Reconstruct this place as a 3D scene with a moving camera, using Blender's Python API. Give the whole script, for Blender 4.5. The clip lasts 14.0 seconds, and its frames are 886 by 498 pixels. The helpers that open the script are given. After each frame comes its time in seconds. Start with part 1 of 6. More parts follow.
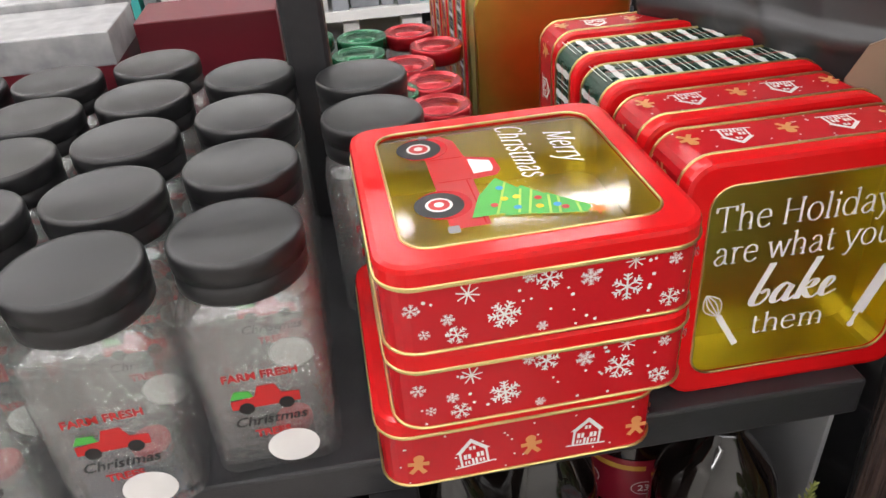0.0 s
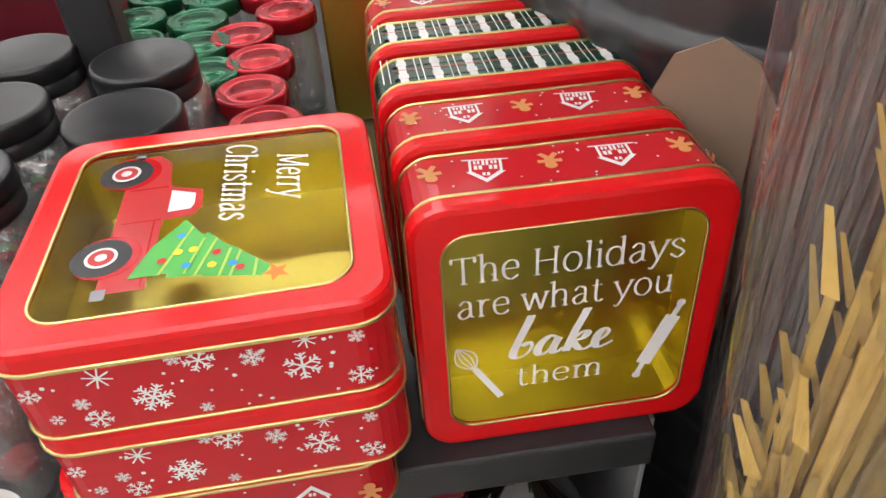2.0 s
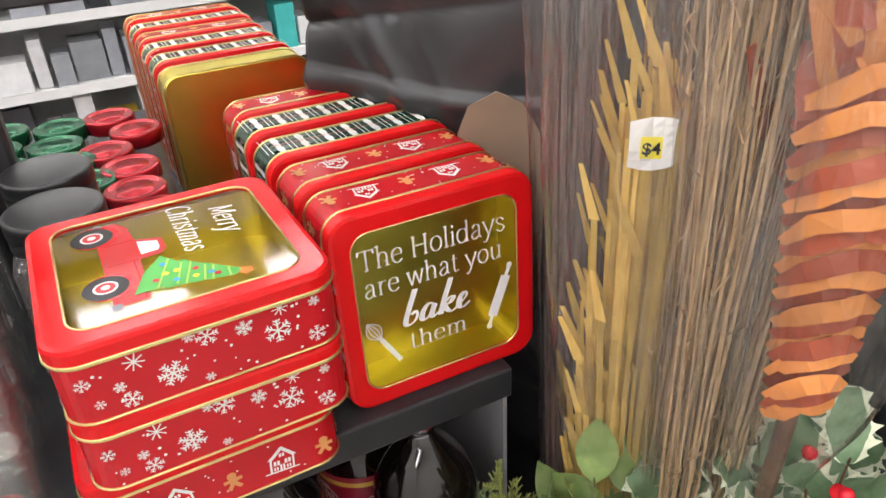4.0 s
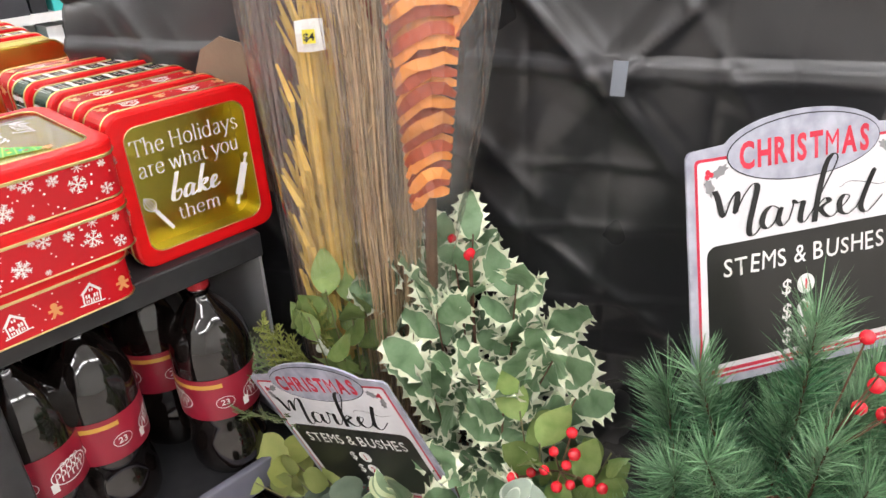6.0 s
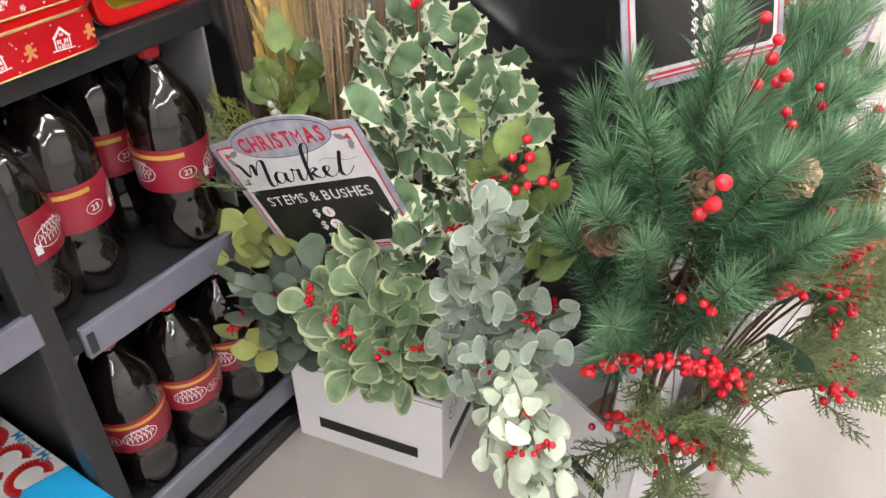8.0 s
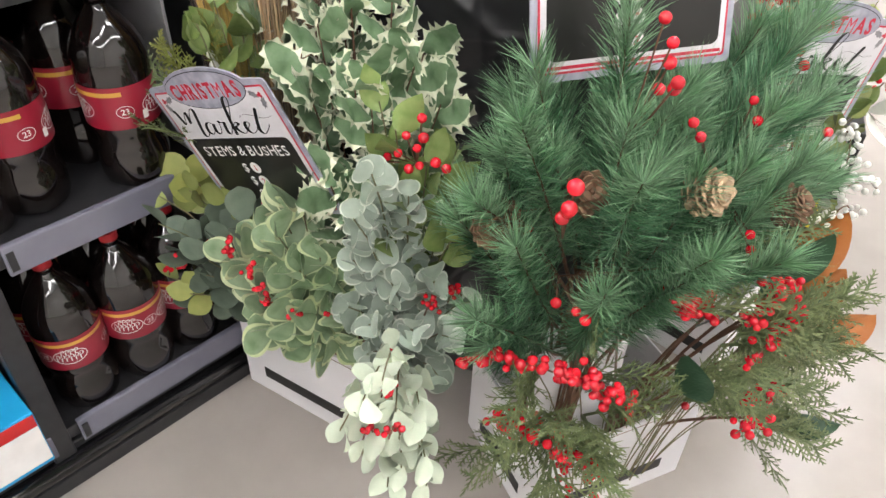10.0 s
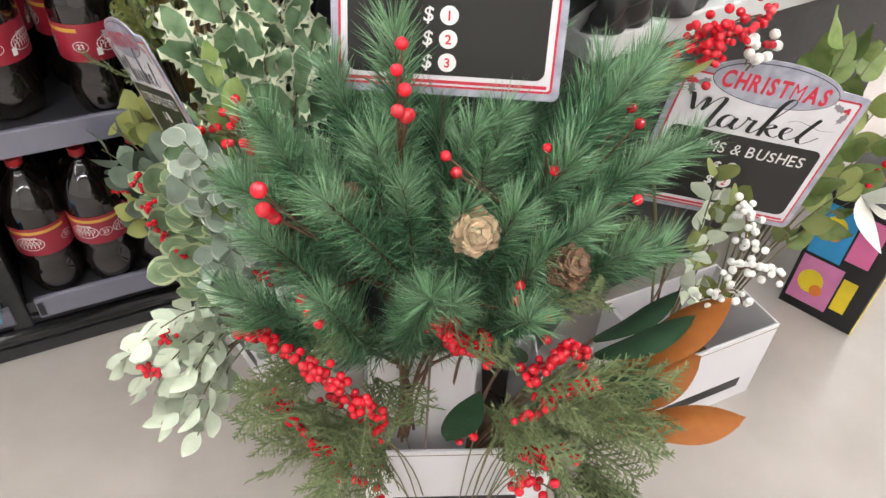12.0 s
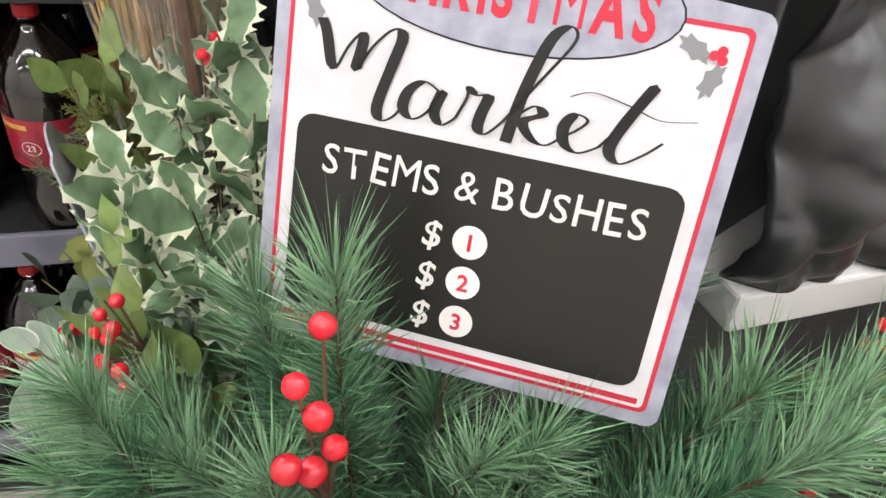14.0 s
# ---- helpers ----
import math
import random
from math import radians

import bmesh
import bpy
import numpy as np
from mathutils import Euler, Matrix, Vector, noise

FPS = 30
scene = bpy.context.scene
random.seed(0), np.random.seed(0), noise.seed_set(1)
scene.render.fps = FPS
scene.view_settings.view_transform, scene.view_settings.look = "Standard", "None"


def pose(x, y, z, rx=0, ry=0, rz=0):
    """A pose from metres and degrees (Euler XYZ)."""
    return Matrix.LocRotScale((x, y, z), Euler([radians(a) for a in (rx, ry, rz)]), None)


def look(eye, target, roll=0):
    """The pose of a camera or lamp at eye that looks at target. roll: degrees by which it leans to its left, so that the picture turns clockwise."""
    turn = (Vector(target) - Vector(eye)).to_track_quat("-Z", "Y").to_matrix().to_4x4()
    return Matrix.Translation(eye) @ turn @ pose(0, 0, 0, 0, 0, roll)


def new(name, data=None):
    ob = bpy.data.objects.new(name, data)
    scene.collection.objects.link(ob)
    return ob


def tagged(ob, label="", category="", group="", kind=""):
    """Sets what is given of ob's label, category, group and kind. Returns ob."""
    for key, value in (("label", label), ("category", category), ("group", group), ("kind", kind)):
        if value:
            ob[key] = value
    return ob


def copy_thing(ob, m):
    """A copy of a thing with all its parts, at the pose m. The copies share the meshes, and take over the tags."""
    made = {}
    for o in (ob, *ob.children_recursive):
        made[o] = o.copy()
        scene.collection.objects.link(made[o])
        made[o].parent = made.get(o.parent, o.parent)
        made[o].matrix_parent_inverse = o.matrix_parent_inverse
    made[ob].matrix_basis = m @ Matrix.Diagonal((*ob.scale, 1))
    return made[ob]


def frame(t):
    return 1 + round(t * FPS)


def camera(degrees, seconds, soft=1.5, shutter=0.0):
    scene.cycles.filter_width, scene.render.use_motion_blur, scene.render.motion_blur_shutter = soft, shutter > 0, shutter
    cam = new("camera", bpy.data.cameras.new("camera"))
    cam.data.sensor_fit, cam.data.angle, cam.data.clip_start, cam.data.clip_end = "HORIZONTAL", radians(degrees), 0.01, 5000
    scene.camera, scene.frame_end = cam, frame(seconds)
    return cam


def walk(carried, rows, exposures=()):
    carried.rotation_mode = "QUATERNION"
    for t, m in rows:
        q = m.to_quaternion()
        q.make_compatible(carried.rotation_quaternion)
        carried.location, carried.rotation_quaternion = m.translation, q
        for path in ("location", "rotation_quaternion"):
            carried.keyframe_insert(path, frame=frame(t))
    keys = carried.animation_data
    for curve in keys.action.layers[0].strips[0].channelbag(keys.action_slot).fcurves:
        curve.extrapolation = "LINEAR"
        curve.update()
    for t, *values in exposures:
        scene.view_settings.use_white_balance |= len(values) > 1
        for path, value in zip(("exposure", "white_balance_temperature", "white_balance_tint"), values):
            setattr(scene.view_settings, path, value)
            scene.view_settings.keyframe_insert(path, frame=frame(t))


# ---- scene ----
cam = camera(62.0, 14.0)
PATH = [
    (0, (0.164, 0.287, 1.378), (0.362, 1.95, 0.286), -4.2),
    (0.5, (0.237, 0.312, 1.391), (0.476, 1.932, 0.242), -3.4),
    (1, (0.311, 0.331, 1.401), (0.533, 1.906, 0.189), -3.3),
    (1.5, (0.345, 0.353, 1.391), (0.544, 1.91, 0.152), -3.1),
    (2, (0.371, 0.364, 1.39), (0.529, 1.914, 0.136), -3.6),
    (2.2, (0.371, 0.367, 1.386), (0.521, 1.923, 0.139), -3.8),
    (4.3, (0.23, 0.131, 1.442), (1.127, 1.636, 0.477), -2.8),
    (4.5, (0.232, 0.101, 1.447), (1.216, 1.572, 0.516), -2.6),
    (5, (0.213, 0.012, 1.447), (1.314, 1.421, 0.551), -2.4),
    (5.5, (0.151, -0.129, 1.433), (1.309, 1.219, 0.515), -2.0),
    (6, (0.072, -0.171, 1.411), (1.313, 1.072, 0.455), -2.0),
    (6.5, (-0.053, -0.153, 1.362), (1.272, 0.95, 0.349), -1.7),
    (7, (-0.131, -0.167, 1.331), (1.229, 0.823, 0.25), -1.2),
    (7.5, (-0.168, -0.179, 1.304), (1.203, 0.726, 0.163), -0.4),
    (8, (-0.172, -0.192, 1.29), (1.178, 0.667, 0.09), 0.1),
    (8.5, (-0.167, -0.21, 1.289), (1.16, 0.631, 0.052), 0.9),
    (8.7, (-0.153, -0.232, 1.286), (1.153, 0.625, 0.036), 1.0),
    (10.8, (0.157, -0.452, 1.301), (1.183, 0.684, 0.014), 4.0),
    (11, (0.198, -0.452, 1.301), (1.18, 0.705, -0.002), 4.4),
    (11.5, (0.312, -0.564, 1.303), (1.164, 0.679, -0.012), 3.7),
    (12, (0.464, -0.733, 1.356), (1.168, 0.579, 0.021), 3.3),
    (12.5, (0.532, -0.74, 1.358), (1.166, 0.651, 0.069), 3.5),
    (13, (0.613, -0.584, 1.342), (1.195, 0.871, 0.099), 4.8),
    (13.5, (0.674, -0.413, 1.294), (1.213, 1.096, 0.098), 5.5),
    (14, (0.738, -0.329, 1.243), (1.213, 1.211, 0.059), 6.2),
]
walk(cam, [(t, look(eye, target, roll)) for t, eye, target, roll in PATH], [(0, -0.35), (2.2, -0.4), (4.4, -0.1), (7.5, 0.15), (11, 0.05), (14, 0.0)])

# ---- world and light: fluorescent strips of a large shop ----
world = bpy.data.worlds.new("shop_world")
scene.world = world
world.use_nodes = True
world.node_tree.nodes["Background"].inputs[0].default_value = (0.9, 0.95, 1.0, 1)
world.node_tree.nodes["Background"].inputs[1].default_value = 0.02
scene.view_settings.exposure = 0.0


# ---- materials ----
def mat(name, color, rough=0.5, metal=0.0, color2=None, scale=20.0, bump=0.0, bump_scale=None, trans=0.0, coat=0.0, vary=0.0,
        island=0.0, emit=0.0, stretch=(1, 1, 1), rough2=None, spec=0.5, ior=1.45, detail=4.0, alpha=1.0, sub=0.0):
    """A Principled material; noise mixes color with color2, bump gives relief, vary and island shift the value per object or per loose piece."""
    m = bpy.data.materials.new(name)
    m.use_nodes = True
    nt = m.node_tree
    b = nt.nodes["Principled BSDF"]
    b.inputs["Roughness"].default_value = rough
    b.inputs["Metallic"].default_value = metal
    b.inputs["IOR"].default_value = ior
    b.inputs["Specular IOR Level"].default_value = spec
    b.inputs["Transmission Weight"].default_value = trans
    b.inputs["Coat Weight"].default_value = coat
    b.inputs["Coat Roughness"].default_value = 0.08
    b.inputs["Alpha"].default_value = alpha
    if sub:
        b.inputs["Subsurface Weight"].default_value = sub
        b.inputs["Subsurface Radius"].default_value = (0.01, 0.01, 0.005)
    tc = nt.nodes.new("ShaderNodeTexCoord")
    mp = nt.nodes.new("ShaderNodeMapping")
    mp.inputs["Scale"].default_value = stretch
    nt.links.new(tc.outputs["Object"], mp.inputs[0])
    out = None
    noise_n = nt.nodes.new("ShaderNodeTexNoise")
    noise_n.inputs["Scale"].default_value = scale
    noise_n.inputs["Detail"].default_value = detail
    nt.links.new(mp.outputs[0], noise_n.inputs["Vector"])
    ramp = nt.nodes.new("ShaderNodeMapRange")
    ramp.inputs[1].default_value, ramp.inputs[2].default_value = 0.3, 0.7
    nt.links.new(noise_n.outputs[0], ramp.inputs[0])
    mix = nt.nodes.new("ShaderNodeMix")
    mix.data_type = "RGBA"
    c2 = color2 or tuple(c * 0.85 for c in color)
    mix.inputs[6].default_value, mix.inputs[7].default_value = (*color, 1), (*c2, 1)
    nt.links.new(ramp.outputs[0], mix.inputs[0])
    out = mix.outputs[2]
    if vary or island:
        hsv = nt.nodes.new("ShaderNodeHueSaturation")
        rng = nt.nodes.new("ShaderNodeMapRange")
        amount = vary or island
        rng.inputs[3].default_value, rng.inputs[4].default_value = 1 - amount, 1 + amount
        if vary:
            info = nt.nodes.new("ShaderNodeObjectInfo")
            nt.links.new(info.outputs["Random"], rng.inputs[0])
        else:
            geo = nt.nodes.new("ShaderNodeNewGeometry")
            nt.links.new(geo.outputs["Random Per Island"], rng.inputs[0])
        nt.links.new(rng.outputs[0], hsv.inputs["Value"])
        nt.links.new(out, hsv.inputs["Color"])
        out = hsv.outputs[0]
    nt.links.new(out, b.inputs["Base Color"])
    if rough2 is not None:
        r = nt.nodes.new("ShaderNodeMapRange")
        r.inputs[3].default_value, r.inputs[4].default_value = rough, rough2
        nt.links.new(ramp.outputs[0], r.inputs[0])
        nt.links.new(r.outputs[0], b.inputs["Roughness"])
    if bump:
        n2 = nt.nodes.new("ShaderNodeTexNoise")
        n2.inputs["Scale"].default_value = bump_scale or scale * 4
        n2.inputs["Detail"].default_value = 3
        nt.links.new(mp.outputs[0], n2.inputs["Vector"])
        bp = nt.nodes.new("ShaderNodeBump")
        bp.inputs["Strength"].default_value = bump
        bp.inputs["Distance"].default_value = 0.004
        nt.links.new(n2.outputs[0], bp.inputs["Height"])
        nt.links.new(bp.outputs[0], b.inputs["Normal"])
    if emit:
        b.inputs["Emission Color"].default_value = (*color, 1)
        b.inputs["Emission Strength"].default_value = emit
    return m


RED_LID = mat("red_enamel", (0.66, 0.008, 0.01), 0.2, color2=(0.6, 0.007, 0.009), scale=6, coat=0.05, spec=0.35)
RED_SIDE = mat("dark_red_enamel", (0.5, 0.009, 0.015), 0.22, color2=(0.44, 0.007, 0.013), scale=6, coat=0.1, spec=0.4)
GOLD = mat("gold_tinplate", (0.72, 0.62, 0.12), 0.28, 1.0, color2=(0.62, 0.52, 0.09), scale=14, rough2=0.4, bump=0.05, bump_scale=9)
GOLD_RIM = mat("gold_rolled_rim", (0.75, 0.6, 0.25), 0.28, 1.0)
PRINT_WHITE = mat("white_print", (0.78, 0.765, 0.745), 0.4)
PRINT_TAN = mat("gingerbread_print", (0.62, 0.25, 0.08), 0.4)
PRINT_GREEN = mat("green_print", (0.08, 0.42, 0.07), 0.4, color2=(0.06, 0.34, 0.05))
PRINT_LIME = mat("lime_print", (0.4, 0.6, 0.1), 0.4)
PRINT_RED = mat("red_print", (0.5, 0.02, 0.02), 0.35, color2=(0.44, 0.015, 0.015))
PRINT_ORANGE = mat("orange_print", (0.75, 0.22, 0.03), 0.4)
PRINT_YELLOW = mat("yellow_print", (0.8, 0.62, 0.03), 0.4)
PRINT_BLUE = mat("blue_print", (0.03, 0.3, 0.6), 0.4)
PRINT_BLACK = mat("black_print", (0.012, 0.012, 0.012), 0.4)
PRINT_GREY = mat("grey_print", (0.25, 0.25, 0.26), 0.4)
PLAID_GREEN = mat("plaid_dark_green", (0.012, 0.05, 0.03), 0.25, color2=(0.018, 0.065, 0.04), coat=0.4)
PLAID_WHITE = mat("plaid_white", (0.6, 0.62, 0.58), 0.28, coat=0.4)


def glass_mat(name, tint, rough, clear, ripple=0.0, haze=0.0, wrinkle=14.0):
    """Thin clear glass or film: mostly see-through, with a sharp gloss that grows at grazing angles."""
    m = bpy.data.materials.new(name)
    m.use_nodes = True
    nt = m.node_tree
    nt.nodes.remove(nt.nodes["Principled BSDF"])
    tr = nt.nodes.new("ShaderNodeBsdfTransparent")
    tr.inputs[0].default_value = (*tint, 1)
    gl = nt.nodes.new("ShaderNodeBsdfGlossy")
    gl.inputs["Roughness"].default_value = rough
    fr = nt.nodes.new("ShaderNodeLayerWeight")
    fr.inputs[0].default_value = 0.5
    pw = nt.nodes.new("ShaderNodeMath")
    pw.operation = "POWER"
    pw.inputs[1].default_value = 4.0
    nt.links.new(fr.outputs["Facing"], pw.inputs[0])
    add = nt.nodes.new("ShaderNodeMath")
    add.operation = "MULTIPLY_ADD"
    add.inputs[1].default_value, add.inputs[2].default_value = 0.75, clear
    mx = nt.nodes.new("ShaderNodeMixShader")
    nz = nt.nodes.new("ShaderNodeTexNoise")
    nz.inputs["Scale"].default_value = wrinkle
    bp = nt.nodes.new("ShaderNodeBump")
    bp.inputs["Strength"].default_value = ripple
    bp.inputs["Distance"].default_value = 0.01
    nt.links.new(nz.outputs[0], bp.inputs["Height"])
    nt.links.new(bp.outputs[0], gl.inputs["Normal"])
    nt.links.new(pw.outputs[0], add.inputs[0])
    nt.links.new(add.outputs[0], mx.inputs[0])
    nt.links.new(tr.outputs[0], mx.inputs[1])
    nt.links.new(gl.outputs[0], mx.inputs[2])
    last = mx.outputs[0]
    if haze:
        df = nt.nodes.new("ShaderNodeBsdfDiffuse")
        df.inputs[0].default_value = (0.8, 0.8, 0.8, 1)
        m2 = nt.nodes.new("ShaderNodeMixShader")
        m2.inputs[0].default_value = haze
        nt.links.new(last, m2.inputs[1])
        nt.links.new(df.outputs[0], m2.inputs[2])
        last = m2.outputs[0]
    nt.links.new(last, nt.nodes["Material Output"].inputs[0])
    return m


GLASS = glass_mat("clear_glass", (0.97, 0.98, 0.97), 0.03, 0.02)
JAR_GLASS = glass_mat("jar_glass", (0.975, 0.985, 0.975), 0.04, 0.11, 0.3, 0.045)
FILM = glass_mat("cellophane", (0.97, 0.97, 0.97), 0.06, 0.10, 1.0, 0.02, 24.0)
WINDOW_FILM = glass_mat("clear_plastic_window", (0.97, 0.97, 0.97), 0.06, 0.0)
LID_BLACK = mat("satin_black_lid", (0.012, 0.012, 0.013), 0.34, 0.0, color2=(0.015, 0.015, 0.016), scale=8, spec=0.6)
LID_RED = mat("red_metal_lid", (0.38, 0.012, 0.02), 0.22, 0.6)
LID_GREEN = mat("green_metal_lid", (0.015, 0.11, 0.05), 0.22, 0.6)
BLACK_METAL = mat("black_powder_coat", (0.018, 0.018, 0.02), 0.36, 0.0, color2=(0.027, 0.027, 0.029), scale=40, bump=0.08, bump_scale=500)
BLACK_GLOSS = mat("black_glossy_rail", (0.01, 0.01, 0.011), 0.15, coat=0.5)
CHANNEL = mat("grey_price_channel", (0.17, 0.17, 0.21), 0.25, color2=(0.14, 0.14, 0.18), scale=12, coat=0.3)
PANEL_GREY = mat("grey_side_panel", (0.4, 0.4, 0.4), 0.3, color2=(0.34, 0.34, 0.345), scale=5)
COLA = mat("cola_in_clear_plastic", (0.006, 0.004, 0.004), 0.04, color2=(0.007, 0.005, 0.004), coat=0.7, spec=0.6)
PET = glass_mat("clear_bottle_plastic", (0.5, 0.47, 0.45), 0.05, 0.06)
LABEL_RED = mat("maroon_label", (0.27, 0.012, 0.03), 0.33, color2=(0.23, 0.01, 0.025), scale=10, coat=0.2)
LABEL_GOLD = mat("gold_label_band", (0.6, 0.36, 0.06), 0.35)
LABEL_BROWN = mat("brown_label", (0.16, 0.07, 0.05), 0.4, color2=(0.12, 0.05, 0.04))
CAP_RED = mat("red_plastic_cap", (0.4, 0.012, 0.02), 0.35)
CONCRETE = mat("polished_concrete", (0.35, 0.32, 0.29), 0.17, color2=(0.395, 0.36, 0.33), scale=7, rough2=0.27, bump=0.03, bump_scale=60, detail=8)
BLACK_SHEET = mat("black_plastic_sheet", (0.02, 0.02, 0.022), 0.24, color2=(0.028, 0.028, 0.03), scale=3, rough2=0.34, bump=0.07, bump_scale=45, spec=0.8)
CARD_WHITE = mat("white_carton", (0.72, 0.71, 0.72), 0.6, color2=(0.66, 0.65, 0.67), scale=5, bump=0.06, bump_scale=90)
CARD_BROWN = mat("brown_cardboard", (0.25, 0.175, 0.12), 0.75, color2=(0.2, 0.14, 0.095), scale=9, bump=0.1, bump_scale=120)
SIGN_WHITE = mat("white_sign_board", (0.68, 0.67, 0.69), 0.4)
SIGN_ZINC = mat("galvanised_print", (0.25, 0.26, 0.32), 0.35, color2=(0.42, 0.43, 0.5), scale=45, detail=6)
SIGN_BLACK = mat("chalkboard_black", (0.012, 0.012, 0.0115), 0.3, color2=(0.019, 0.0175, 0.014), scale=5)
SIGN_RED = mat("sign_red", (0.6, 0.03, 0.06), 0.35)
WALL_PAINT = mat("shop_wall_paint", (0.7, 0.69, 0.66), 0.7, color2=(0.66, 0.65, 0.62), scale=1.5)
CEIL_PAINT = mat("shop_ceiling_paint", (0.72, 0.72, 0.72), 0.8, color2=(0.68, 0.68, 0.68), scale=1)
LAMP = mat("lamp_diffuser", (1.0, 0.975, 0.985), 0.5, emit=25.0)
METAL_WHITE = mat("white_painted_shelf", (0.68, 0.68, 0.67), 0.35, color2=(0.62, 0.62, 0.61), scale=8)
TAPE = mat("grey_tape", (0.22, 0.24, 0.28), 0.4)
STAKE = mat("metal_stake", (0.25, 0.2, 0.16), 0.4, 0.8)


# ---- mesh helpers ----
def part(name, bm, material, parent=None, label="", smooth=False):
    """Links a bmesh as one mesh object under a thing or part."""
    me = bpy.data.meshes.new(name)
    bm.to_mesh(me)
    bm.free()
    for m in material if isinstance(material, (list, tuple)) else [material]:
        me.materials.append(m)
    if smooth:
        me.shade_smooth()
    ob = new(name, me)
    ob.parent = parent
    if label:
        ob["label"] = label
    return ob


def again(name, ob, parent, m):
    """Another object on ob's mesh."""
    o = new(name, ob.data)
    o.parent = parent
    o.matrix_local = m
    return o


def thing(name, label, category, m=None, group="", kind=""):
    e = new(name)
    e.empty_display_size = 0.02
    if m is not None:
        e.matrix_basis = m
    return tagged(e, label, category, group, kind)


def box(x0, x1, y0, y1, z0, z1, bevel=0.0, bm=None):
    bm = bm or bmesh.new()
    vs = [bm.verts.new((x, y, z)) for x in (x0, x1) for y in (y0, y1) for z in (z0, z1)]
    fs = [bm.faces.new([vs[i] for i in f]) for f in ((0, 1, 3, 2), (4, 6, 7, 5), (0, 4, 5, 1), (2, 3, 7, 6), (0, 2, 6, 4), (1, 5, 7, 3))]
    if bevel:
        edges = list({e for f in fs for e in f.edges})
        bmesh.ops.bevel(bm, geom=edges, offset=bevel, segments=2, affect="EDGES", profile=0.5)
    return bm


def rounded(w, d, r, seg=5):
    """The outline of a rounded rectangle, anticlockwise."""
    pts = []
    for cx, cy, a0 in ((w / 2 - r, d / 2 - r, 0), (-w / 2 + r, d / 2 - r, 90), (-w / 2 + r, -d / 2 + r, 180), (w / 2 - r, -d / 2 + r, 270)):
        for k in range(seg + 1):
            a = radians(a0 + 90 * k / seg)
            pts.append((cx + r * math.cos(a), cy + r * math.sin(a)))
    return pts


def loft(loops, cap_low=True, cap_high=True, bm=None, mats=None, closed=True):
    """Joins loops of points of equal count."""
    bm = bm or bmesh.new()
    rows = [[bm.verts.new(p) for p in loop] for loop in loops]
    for k, (a, b) in enumerate(zip(rows, rows[1:])):
        n = len(a)
        for i in range(n if closed else n - 1):
            f = bm.faces.new((a[i], a[(i + 1) % n], b[(i + 1) % n], b[i]))
            if mats:
                f.material_index = mats[k]
    if cap_low:
        bm.faces.new(rows[0][::-1])
    if cap_high:
        bm.faces.new(rows[-1])
    return bm


def at_z(outline, z):
    return [(x, y, z) for x, y in outline]


def lathe(profile, seg=28, bm=None, cap_low=True, cap_high=True):
    loops = [[(r * math.cos(2 * math.pi * i / seg), r * math.sin(2 * math.pi * i / seg), z) for i in range(seg)] for r, z in profile]
    return loft(loops, cap_low, cap_high, bm)


def tube(points, radius, seg=6, bm=None, closed=False, taper=1.0):
    """A round bar along a path."""
    bm = bm or bmesh.new()
    pts = [Vector(p) for p in points]
    n = len(pts)
    rows = []
    ref = None
    for i, p in enumerate(pts):
        d = (pts[(i + 1) % n] - pts[i - 1]) if closed else (pts[min(i + 1, n - 1)] - pts[max(i - 1, 0)])
        d.normalize()
        if ref is None:
            ref = d.orthogonal().normalized()
        ref = (ref - d * ref.dot(d)).normalized()
        o = d.cross(ref)
        r = radius * (1 + (taper - 1) * i / max(1, n - 1))
        rows.append([bm.verts.new(p + r * (math.cos(2 * math.pi * k / seg) * ref + math.sin(2 * math.pi * k / seg) * o)) for k in range(seg)])
    pairs = list(zip(rows, rows[1:])) + ([(rows[-1], rows[0])] if closed else [])
    for a, b in pairs:
        for k in range(seg):
            bm.faces.new((a[k], a[(k + 1) % seg], b[(k + 1) % seg], b[k]))
    if not closed:
        bm.faces.new(rows[0][::-1])
        bm.faces.new(rows[-1])
    return bm


def flat(points, m=None, bm=None, mat_index=0, up=0.0):
    """A flat print: a polygon in the xy plane at height up, moved by m."""
    bm = bm or bmesh.new()
    m = m or Matrix()
    f = bm.faces.new([bm.verts.new(m @ Vector((x, y, up))) for x, y in points])
    f.material_index = mat_index
    return bm


def disc(cx, cy, rx, ry=None, n=20, a0=0.0, turn=0.0):
    ry = ry or rx
    c, s = math.cos(turn), math.sin(turn)
    out = []
    for k in range(n):
        a = a0 + 2 * math.pi * k / n
        x, y = rx * math.cos(a), ry * math.sin(a)
        out.append((cx + c * x - s * y, cy + s * x + c * y))
    return out


def bar(x0, y0, x1, y1, w):
    d = Vector((x1 - x0, y1 - y0)).normalized() * w / 2
    return [(x0 + d.y, y0 - d.x), (x1 + d.y, y1 - d.x), (x1 - d.y, y1 + d.x), (x0 - d.y, y0 + d.x)]


